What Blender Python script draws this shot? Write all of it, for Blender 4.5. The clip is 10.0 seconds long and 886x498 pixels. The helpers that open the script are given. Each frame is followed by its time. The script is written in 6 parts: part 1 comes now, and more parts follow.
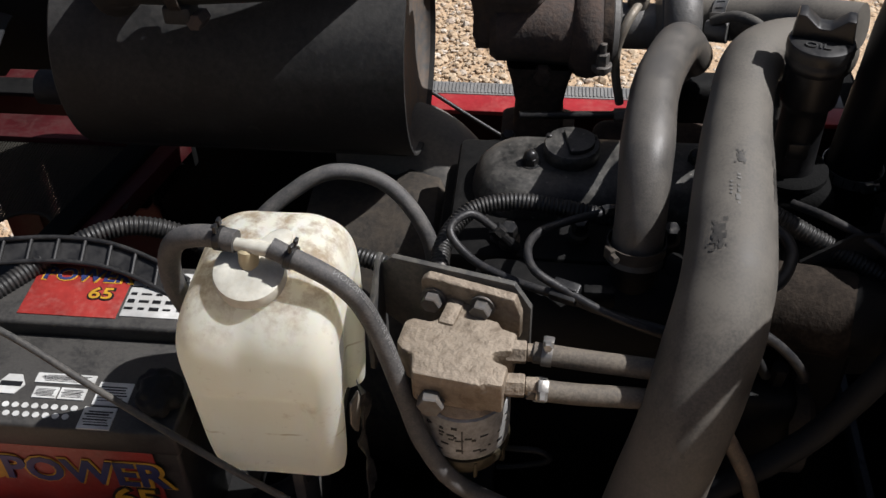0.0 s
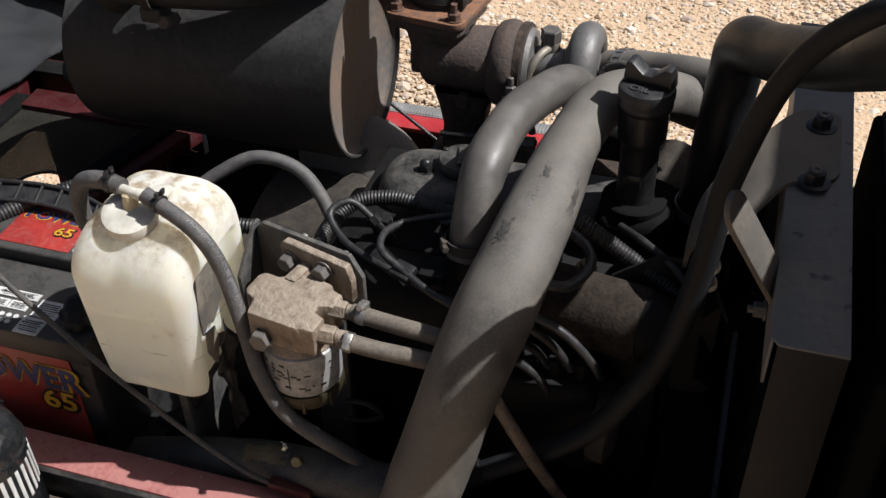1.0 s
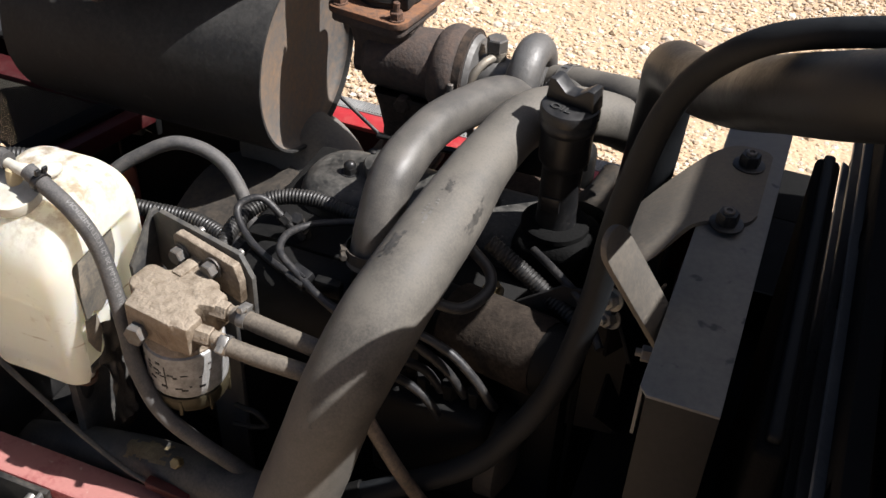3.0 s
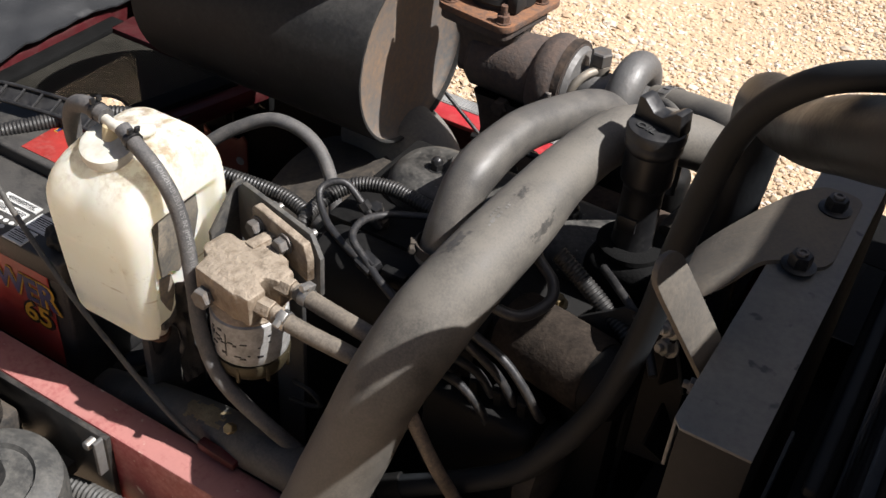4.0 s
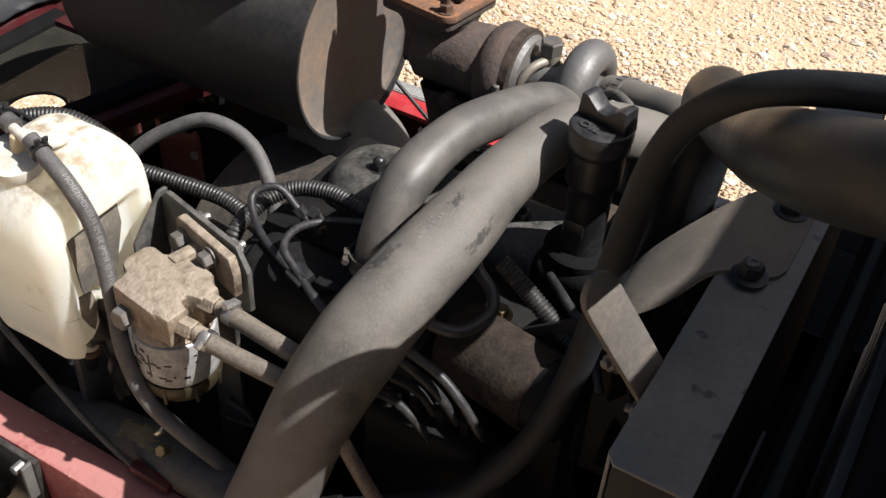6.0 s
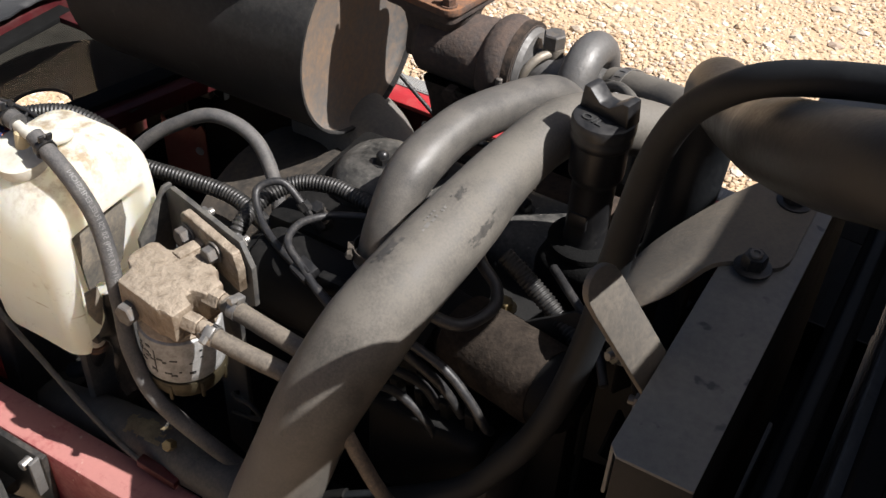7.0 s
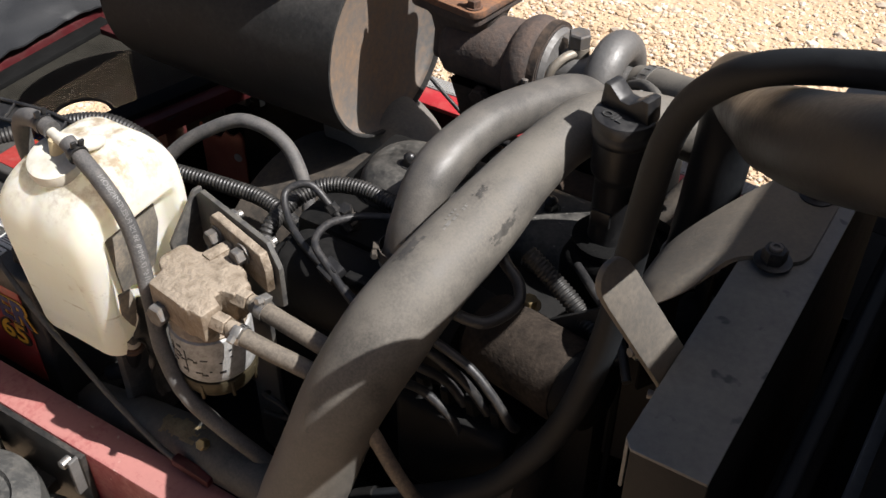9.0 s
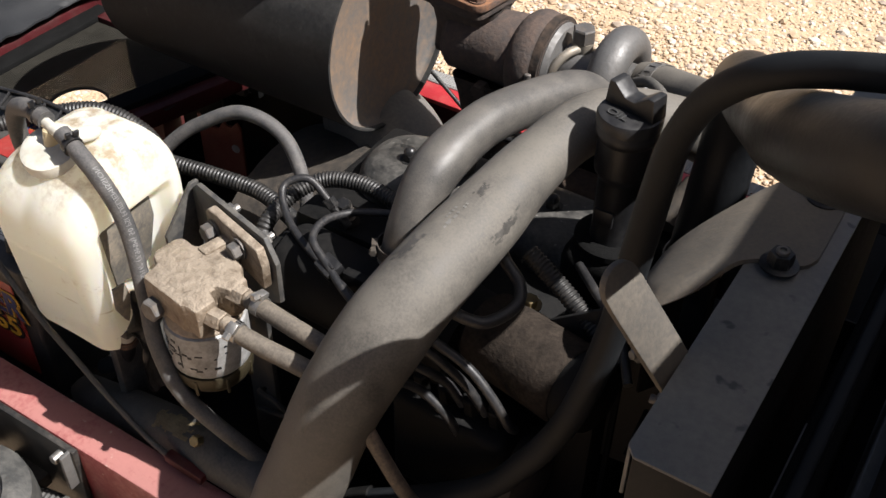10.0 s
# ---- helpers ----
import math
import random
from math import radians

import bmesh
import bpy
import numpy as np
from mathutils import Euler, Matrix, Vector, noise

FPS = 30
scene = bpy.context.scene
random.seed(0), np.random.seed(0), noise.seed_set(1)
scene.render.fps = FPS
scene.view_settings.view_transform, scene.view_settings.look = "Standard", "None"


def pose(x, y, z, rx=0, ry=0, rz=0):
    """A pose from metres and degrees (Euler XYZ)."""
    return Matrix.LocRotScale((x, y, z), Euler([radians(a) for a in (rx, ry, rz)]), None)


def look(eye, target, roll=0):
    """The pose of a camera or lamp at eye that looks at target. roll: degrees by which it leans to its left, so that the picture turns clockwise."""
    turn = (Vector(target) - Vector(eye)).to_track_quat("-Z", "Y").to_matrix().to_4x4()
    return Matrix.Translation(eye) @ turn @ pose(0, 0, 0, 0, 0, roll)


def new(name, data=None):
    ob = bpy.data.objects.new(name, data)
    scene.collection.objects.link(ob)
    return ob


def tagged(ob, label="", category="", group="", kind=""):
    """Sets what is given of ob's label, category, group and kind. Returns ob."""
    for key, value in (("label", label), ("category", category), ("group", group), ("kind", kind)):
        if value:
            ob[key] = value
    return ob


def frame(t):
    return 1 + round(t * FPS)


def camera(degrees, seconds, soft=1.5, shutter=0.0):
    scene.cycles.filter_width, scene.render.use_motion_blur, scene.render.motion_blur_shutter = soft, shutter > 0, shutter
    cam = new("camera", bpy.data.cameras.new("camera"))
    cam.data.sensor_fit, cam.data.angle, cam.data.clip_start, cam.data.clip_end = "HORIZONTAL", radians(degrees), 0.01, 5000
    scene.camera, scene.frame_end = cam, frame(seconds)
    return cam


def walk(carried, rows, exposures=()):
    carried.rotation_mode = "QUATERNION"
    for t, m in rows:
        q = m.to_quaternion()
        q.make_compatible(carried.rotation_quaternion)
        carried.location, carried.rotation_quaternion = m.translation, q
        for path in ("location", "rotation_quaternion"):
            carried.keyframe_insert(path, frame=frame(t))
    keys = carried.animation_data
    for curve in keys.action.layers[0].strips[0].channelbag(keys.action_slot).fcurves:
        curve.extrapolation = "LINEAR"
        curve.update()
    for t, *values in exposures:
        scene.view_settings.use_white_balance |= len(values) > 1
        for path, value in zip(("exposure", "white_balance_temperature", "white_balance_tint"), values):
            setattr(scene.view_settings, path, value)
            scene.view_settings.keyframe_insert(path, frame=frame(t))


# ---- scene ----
cam = camera(45.7, 10.0)
PATH = [
    (0, (0.088, 0.027, 1.608), (-0.089, 1.496, 0.263), -1.7),
    (0.5, (0.221, 0.013, 1.606), (-0.05, 1.533, 0.335), -0.9),
    (1, (0.423, -0.095, 1.668), (-0.053, 1.381, 0.405), -1.2),
    (1.5, (0.483, -0.126, 1.672), (-0.006, 1.353, 0.417), -1.7),
    (2, (0.493, -0.076, 1.647), (0.004, 1.359, 0.342), -2.2),
    (2.2, (0.484, -0.045, 1.641), (-0.005, 1.431, 0.383), -1.6),
    (3.3, (0.555, -0.002, 1.643), (-0.031, 1.432, 0.379), 5.6),
    (3.5, (0.566, -0.012, 1.644), (-0.095, 1.392, 0.382), 6.1),
    (4, (0.581, 0.019, 1.642), (-0.157, 1.38, 0.377), 4.9),
    (4.5, (0.581, 0.05, 1.627), (-0.172, 1.393, 0.35), 5.7),
    (5, (0.575, 0.087, 1.638), (-0.123, 1.452, 0.354), 5.3),
    (5.5, (0.582, 0.099, 1.635), (-0.12, 1.454, 0.342), 4.7),
    (5.7, (0.597, 0.111, 1.627), (-0.125, 1.455, 0.334), 3.9),
    (6.8, (0.586, 0.114, 1.644), (-0.104, 1.438, 0.313), 3.9),
    (7, (0.599, 0.114, 1.631), (-0.125, 1.437, 0.318), 3.1),
    (7.5, (0.605, 0.115, 1.63), (-0.139, 1.429, 0.319), 2.6),
    (8, (0.61, 0.119, 1.632), (-0.163, 1.412, 0.316), 1.8),
    (8.5, (0.623, 0.125, 1.63), (-0.168, 1.401, 0.309), 1.2),
    (9, (0.626, 0.117, 1.632), (-0.183, 1.398, 0.326), 0.1),
    (9.5, (0.626, 0.12, 1.633), (-0.173, 1.4, 0.32), 0.2),
    (10, (0.615, 0.129, 1.626), (-0.183, 1.404, 0.308), 1.0),
]

EXPOSURES = [(0.0, 0.42, 6200, 10), (0.5, 0.48, 6200, 10), (1.0, 0.7, 6200, 10), (1.5, 0.92, 6200, 10), (2.0, 1.08, 6250, 10), (3.5, 1.12, 6350, 10), (10.0, 1.12, 6400, 10)]
walk(cam, [(t, look(eye, target, roll)) for t, eye, target, roll in PATH], EXPOSURES)

# ---- light ----
SUN = Vector((0.582, 0.128, 0.79)).normalized()
world = bpy.data.worlds.new("world")
scene.world = world
world.use_nodes = True
wn = world.node_tree.nodes
sky = wn.new("ShaderNodeTexSky")
sky.sky_type, sky.sun_disc = "NISHITA", False
sky.sun_elevation = math.asin(SUN.z)
sky.sun_rotation = math.atan2(SUN.x, SUN.y)
sky.air_density, sky.dust_density, sky.ozone_density = 0.7, 4.0, 0.6
wn["Background"].inputs["Strength"].default_value = 0.042
world.node_tree.links.new(sky.outputs["Color"], wn["Background"].inputs["Color"])
lamp = bpy.data.lights.new("sun", "SUN")
lamp.energy, lamp.angle, lamp.color = 5.0, radians(0.53), (1.0, 0.96, 0.925)
sun = new("sun", lamp)
sun.matrix_world = look(SUN * 10, (0, 0, 0))


# ---- materials ----
def nodes(name):
    m = bpy.data.materials.new(name)
    m.use_nodes = True
    t = m.node_tree
    return m, t, t.nodes["Principled BSDF"]


def ramp(t, fac, stops):
    r = t.nodes.new("ShaderNodeValToRGB")
    while len(r.color_ramp.elements) < len(stops):
        r.color_ramp.elements.new(0.5)
    for e, (p, c) in zip(r.color_ramp.elements, stops):
        e.position, e.color = p, (*c, 1) if len(c) == 3 else c
    t.links.new(fac, r.inputs["Fac"])
    return r.outputs["Color"]


def noise_tex(t, co, scale, detail=4, rough=0.55, stretch=None):
    if stretch:
        mp = t.nodes.new("ShaderNodeMapping")
        mp.inputs["Scale"].default_value = stretch
        t.links.new(co, mp.inputs["Vector"])
        co = mp.outputs["Vector"]
    n = t.nodes.new("ShaderNodeTexNoise")
    n.inputs["Scale"].default_value, n.inputs["Detail"].default_value, n.inputs["Roughness"].default_value = scale, detail, rough
    t.links.new(co, n.inputs["Vector"])
    return n.outputs["Fac"]


def mix(t, fac, a, b, mode="MIX"):
    n = t.nodes.new("ShaderNodeMix")
    n.data_type, n.blend_type = "RGBA", mode
    for sock, v in ((n.inputs[0], fac), (n.inputs[6], a), (n.inputs[7], b)):
        if isinstance(v, (int, float)):
            sock.default_value = v
        elif isinstance(v, tuple):
            sock.default_value = (*v, 1)
        else:
            t.links.new(v, sock)
    return n.outputs[2]


def maths(t, op, a, b=0.0):
    n = t.nodes.new("ShaderNodeMath")
    n.operation = op
    for sock, v in zip(n.inputs, (a, b)):
        if isinstance(v, (int, float)):
            sock.default_value = v
        else:
            t.links.new(v, sock)
    return n.outputs[0]


def surface(name, base, dust=None, amount=0.4, rough=0.6, metal=0.0, scale=14, fine=220, bump=0.15, upward=0.0, fleck=None, spec=0.4, low=None, dist=0.002, grain=0.25):
    """A worn surface: two tones of its base colour, dust or rust in blotches (more where the surface faces up), fine grain and bump."""
    m, t, b = nodes(name)
    co = t.nodes.new("ShaderNodeTexCoord").outputs["Object"]
    big, small = noise_tex(t, co, scale, 5), noise_tex(t, co, fine, 3, 0.6)
    dark = low or tuple(c * 0.6 for c in base)
    col = ramp(t, big, [(0.3, dark), (0.7, base)])
    if dust:
        f = maths(t, "ADD", noise_tex(t, co, scale * 2.7, 6, 0.65), maths(t, "MULTIPLY", maths(t, "SUBTRACT", small, 0.5), 0.5))
        if upward:
            g = t.nodes.new("ShaderNodeNewGeometry")
            sp = t.nodes.new("ShaderNodeSeparateXYZ")
            t.links.new(g.outputs["Normal"], sp.inputs[0])
            f = maths(t, "ADD", f, maths(t, "MULTIPLY", sp.outputs["Z"], upward))
        lo = 0.75 - amount * 0.6
        fac = ramp(t, f, [(max(lo - 0.15, 0.0), (0, 0, 0)), (min(lo + 0.25, 1.0), (1, 1, 1))])
        fac = maths(t, "MULTIPLY", fac, min(1.0, amount + 0.35))
        col = mix(t, fac, col, dust)
        rg = t.nodes.new("ShaderNodeMapRange")
        rg.inputs["To Min"].default_value, rg.inputs["To Max"].default_value = rough, min(1.0, rough + 0.35)
        t.links.new(fac, rg.inputs["Value"])
        t.links.new(rg.outputs[0], b.inputs["Roughness"])
    else:
        rr = ramp(t, big, [(0.3, (rough * 0.85,) * 3), (0.7, (min(1, rough * 1.15),) * 3)])
        t.links.new(rr, b.inputs["Roughness"])
    if fleck:
        fl = ramp(t, noise_tex(t, co, scale * 9, 2, 0.5), [(0.68, (0, 0, 0)), (0.74, (1, 1, 1))])
        col = mix(t, fl, col, fleck)
    col = mix(t, grain, col, ramp(t, small, [(0.25, (0.35,) * 3), (0.75, (1,) * 3)]), "MULTIPLY")
    t.links.new(col, b.inputs["Base Color"])
    b.inputs["Metallic"].default_value = metal
    b.inputs["Specular IOR Level"].default_value = spec
    bp = t.nodes.new("ShaderNodeBump")
    bp.inputs["Strength"].default_value, bp.inputs["Distance"].default_value = bump, dist
    t.links.new(maths(t, "ADD", small, maths(t, "MULTIPLY", big, 0.6)), bp.inputs["Height"])
    t.links.new(bp.outputs["Normal"], b.inputs["Normal"])
    return m


DUST = (0.20, 0.165, 0.12)
M_HOSE = surface("dusty_hose_rubber", (0.052, 0.049, 0.045), (0.125, 0.113, 0.096), 0.5, 0.46, scale=6, fine=420, upward=0.14, bump=0.03, grain=0.05)
M_SHOSE = surface("braided_hose_rubber", (0.05, 0.048, 0.046), (0.115, 0.104, 0.09), 0.42, 0.33, scale=8, fine=600, upward=0.12, bump=0.1, grain=0.12, spec=0.5)
M_BLACKHOSE = surface("black_rubber", (0.0125, 0.0138, 0.0155), (0.022, 0.0245, 0.028), 0.22, 0.6, scale=8, fine=300, upward=0.03, bump=0.05, grain=0.12, spec=0.14)
M_FUELHOSE = surface("grey_fuel_hose", (0.055, 0.055, 0.057), (0.13, 0.12, 0.11), 0.35, 0.55, scale=20, fine=500, upward=0.1, bump=0.15)
M_CONDUIT = surface("black_conduit_plastic", (0.016, 0.016, 0.016), (0.055, 0.05, 0.045), 0.25, 0.4, scale=30, fine=300, upward=0.08)
M_TUBE = surface("dark_steel_tube", (0.026, 0.026, 0.028), (0.085, 0.076, 0.066), 0.25, 0.45, 0.2, scale=30, fine=300)
M_CAST = surface("dirty_cast_iron", (0.022, 0.021, 0.02), (0.075, 0.06, 0.045), 0.4, 0.75, scale=16, fine=140, upward=0.15, bump=0.4)
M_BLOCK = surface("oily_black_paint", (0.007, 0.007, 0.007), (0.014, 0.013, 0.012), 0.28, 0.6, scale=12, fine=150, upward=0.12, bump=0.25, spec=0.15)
M_COVER = surface("black_painted_cover", (0.022, 0.022, 0.021), (0.12, 0.112, 0.1), 0.3, 0.42, scale=16, fine=200, upward=0.12, fleck=(0.17, 0.16, 0.14))
M_PLASTIC = surface("black_moulded_plastic", (0.012, 0.012, 0.013), (0.04, 0.038, 0.036), 0.2, 0.38, scale=24, fine=260, upward=0.2, bump=0.08)
M_MUFFLER = surface("sooty_black_steel", (0.017, 0.017, 0.017), (0.055, 0.053, 0.05), 0.3, 0.6, scale=7, fine=160, upward=0.15, fleck=(0.035, 0.033, 0.03), spec=0.3)
M_MUFEND = surface("heat_browned_steel", (0.1, 0.098, 0.095), (0.21, 0.13, 0.072), 0.36, 0.6, scale=2.2, fine=120, bump=0.1, spec=0.25, low=(0.08, 0.079, 0.078))
M_RUST = surface("rusty_cast_iron", (0.048, 0.041, 0.038), (0.088, 0.060, 0.047), 0.42, 0.85, scale=22, fine=160, upward=0.1, bump=0.6)
M_RUSTPLATE = surface("orange_rusted_steel", (0.09, 0.062, 0.05), (0.24, 0.105, 0.045), 0.36, 0.85, scale=26, fine=200, upward=0.15, bump=0.4)
M_ALU = surface("weathered_aluminium", (0.15, 0.148, 0.145), (0.1, 0.092, 0.085), 0.4, 0.5, 0.4, scale=18, fine=200, bump=0.3, grain=0.15)
M_STEEL = surface("zinc_steel", (0.42, 0.41, 0.39), (0.16, 0.13, 0.1), 0.35, 0.38, 0.8, scale=40, fine=300)
M_BOLT = surface("dull_bolt_steel", (0.16, 0.155, 0.15), (0.14, 0.11, 0.085), 0.4, 0.5, 0.5, scale=50, fine=300)
M_DARKBOLT = surface("black_bolt_steel", (0.025, 0.025, 0.026), (0.08, 0.07, 0.06), 0.25, 0.35, 0.4, scale=50, fine=300)
M_BRASS = surface("dusty_bronze_casting", (0.19, 0.148, 0.108), (0.3, 0.252, 0.195), 0.42, 0.48, 0.3, scale=30, fine=110, bump=0.95, low=(0.085, 0.06, 0.038), upward=0.2, dist=0.003, grain=0.14)
M_GOLD = surface("brass", (0.36, 0.27, 0.13), (0.16, 0.12, 0.08), 0.35, 0.35, 0.7, scale=40, fine=300)
M_BRACKET = surface("grey_painted_steel", (0.045, 0.045, 0.046), (0.13, 0.12, 0.1), 0.35, 0.5, scale=14, fine=220, upward=0.1)
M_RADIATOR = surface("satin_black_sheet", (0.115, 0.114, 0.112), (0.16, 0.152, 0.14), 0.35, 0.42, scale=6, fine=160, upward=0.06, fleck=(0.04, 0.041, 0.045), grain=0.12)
M_DUSTSHEET = surface("dust_coated_sheet", (0.085, 0.078, 0.069), (0.150, 0.126, 0.098), 0.42, 0.6, scale=3.5, fine=260, upward=0.04, grain=0.06)
# faded red; pale tops and dark sides stand in for sun and shade
M_RED = surface("faded_red_lit_top", (0.20, 0.022, 0.026), (0.37, 0.19, 0.165), 0.25, 0.45, scale=7, fine=160, upward=0.36, grain=0.12, fleck=(0.40, 0.30, 0.24))
# maroon, also the shaded copy of the red rail paint
M_DARKRED = surface("maroon_shaded_red", (0.06, 0.009, 0.011), (0.06, 0.034, 0.03), 0.25, 0.45, scale=11, fine=160, upward=0.06, spec=0.2)
M_REDLABEL = surface("red_label_print", (0.33, 0.035, 0.028), (0.26, 0.13, 0.11), 0.2, rough=0.35, scale=20, fine=200, bump=0.03)
M_BATTERY = surface("black_battery_case", (0.014, 0.014, 0.015), (0.06, 0.056, 0.05), 0.35, 0.42, scale=16, fine=300, upward=0.25)
M_WHITE = surface("white_label_print", (0.62, 0.62, 0.6), (0.3, 0.28, 0.25), 0.3, 0.45, scale=30, fine=300, bump=0.03)
M_BLUE = surface("blue_letter_print", (0.03, 0.04, 0.13), None, rough=0.4, scale=30, bump=0.02)
M_YELLOW = surface("yellow_letter_print", (0.6, 0.33, 0.03), None, rough=0.4, scale=30, bump=0.02)
M_INK = surface("black_ink", (0.01, 0.01, 0.011), None, rough=0.5, scale=30, bump=0.02)
M_GREYPRINT = surface("pale_hose_print", (0.2, 0.198, 0.192), None, rough=0.6, scale=60, bump=0.02)
M_FILTER = surface("white_printed_can", (0.4, 0.4, 0.395), (0.14, 0.135, 0.125), 0.5, 0.4, 0.15, scale=26, fine=300)
M_FILTERLOW = surface("olive_can_metal", (0.05, 0.04, 0.02), (0.03, 0.025, 0.016), 0.4, 0.45, 0.4, scale=26, fine=300)
M_TARP = surface("grey_vinyl_cloth", (0.026, 0.027, 0.029), (0.016, 0.017, 0.019), 0.4, 0.5, scale=7, fine=260, bump=0.2, spec=0.25)
M_SCREEN = surface("dark_wire_mesh", (0.028, 0.026, 0.021), None, rough=0.75, metal=0.0, scale=20, spec=0.15)
# foam black, also the colour put where deep shade lies
M_FOAMSHADE = surface("foam_and_shade_black", (0.008, 0.008, 0.008), None, rough=0.95, scale=30, fine=300, bump=0.4, spec=0.08)
M_DIRT = surface("caked_brown_dirt", (0.020, 0.016, 0.013), (0.046, 0.036, 0.028), 0.40, 0.9, scale=26, fine=240, bump=0.5, upward=0.08, dist=0.002, spec=0.12)
M_BROWNHOSE = surface("brown_dusted_rubber", (0.04, 0.034, 0.03), (0.2, 0.15, 0.11), 0.45, 0.5, scale=16, fine=300, upward=0.1)
M_CAP = surface("milky_plastic", (0.62, 0.6, 0.52), (0.3, 0.25, 0.17), 0.25, 0.4, scale=30, fine=200, bump=0.05)
M_GOLDPLASTIC = surface("yellowed_plastic", (0.58, 0.49, 0.3), (0.4, 0.32, 0.2), 0.3, 0.4, scale=40, bump=0.05)
M_BRACKETDUST = surface("dusty_zinc_sheet", (0.12, 0.115, 0.105), (0.24, 0.2, 0.15), 0.45, 0.55, 0.2, scale=16, fine=220)
M_FLAP = surface("torn_black_rubber", (0.03, 0.03, 0.03), (0.11, 0.1, 0.085), 0.35, 0.5, scale=18, fine=200, bump=0.3)
M_RUSTBOLT = surface("rusted_stud", (0.07, 0.045, 0.035), (0.2, 0.1, 0.06), 0.4, 0.8, 0.1, scale=60, fine=300, bump=0.4)
M_CASTRUST = surface("dark_rusty_casting", (0.028, 0.024, 0.022), (0.075, 0.052, 0.038), 0.4, 0.85, scale=20, fine=150, upward=0.1, bump=0.5, spec=0.2)
M_PALEMETAL = surface("pale_plated_steel", (0.34, 0.31, 0.26), (0.2, 0.16, 0.12), 0.4, 0.45, 0.4, scale=40, fine=300)
M_HOSE2 = surface("dark_dusty_rubber", (0.04, 0.04, 0.04), (0.11, 0.1, 0.085), 0.35, 0.55, scale=14, fine=300, upward=0.1)
M_PLASTICWORN = surface("worn_black_plastic", (0.045, 0.045, 0.045), None, rough=0.5, scale=24)
M_SALMON = surface("faded_salmon_paint", (0.42, 0.13, 0.09), (0.3, 0.15, 0.1), 0.3, 0.5, scale=9, fine=160)
M_BLACKSTEEL = surface("black_strap_steel", (0.02, 0.02, 0.02), (0.08, 0.07, 0.06), 0.25, 0.4, 0.2, scale=18, fine=220, upward=0.1)
M_GLOSSBLACK = surface("gloss_black_enamel", (0.012, 0.013, 0.014), (0.06, 0.058, 0.055), 0.15, 0.15, scale=14, fine=220, upward=0.1, bump=0.03)
M_ALULIGHT = surface("dusty_pale_aluminium", (0.3, 0.3, 0.295), (0.2, 0.185, 0.165), 0.4, 0.5, 0.3, scale=18, fine=200, bump=0.3, grain=0.15)
# tan of the sunlit spot painted on the lower hose
M_SUNSPOT = surface("sunlit_tan_rubber", (0.2, 0.155, 0.085), (0.1, 0.08, 0.05), 0.35, 0.8, scale=60, fine=400, bump=0.5)
M_SMUDGE = surface("oily_rubber", (0.056, 0.053, 0.049), (0.085, 0.078, 0.069), 0.4, 0.4, scale=40, fine=400, bump=0.03)
M_HOSEPRINT = surface("faint_hose_print", (0.17, 0.163, 0.15), None, rough=0.6, scale=60, bump=0.02)
# dull black, darker than the radiator's top for its shaded front
M_FRONT = surface("dull_shaded_black_sheet", (0.015, 0.0148, 0.0145), (0.028, 0.026, 0.024), 0.35, 0.6, scale=8, fine=180, spec=0.2, fleck=(0.014, 0.014, 0.015))
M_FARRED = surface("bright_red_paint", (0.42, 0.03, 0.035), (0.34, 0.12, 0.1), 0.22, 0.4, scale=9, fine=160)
M_FILTERHOSE = surface("brown_dusty_hose", (0.055, 0.049, 0.043), (0.16, 0.135, 0.105), 0.45, 0.55, scale=20, fine=400, upward=0.15, bump=0.15)
M_AIRHOSE = surface("satin_black_rubber", (0.0095, 0.0105, 0.012), (0.021, 0.0225, 0.025), 0.3, 0.40, scale=6, fine=300, upward=0.05, bump=0.05, grain=0.1, spec=0.2)
M_GREYCASTING = surface("dull_grey_casting", (0.05, 0.05, 0.048), (0.105, 0.1, 0.09), 0.4, 0.55, scale=16, fine=180, bump=0.3)
M_GREYCAST = surface("grey_dusty_duct", (0.1, 0.096, 0.09), (0.16, 0.145, 0.125), 0.45, 0.65, scale=9, fine=200, grain=0.12)


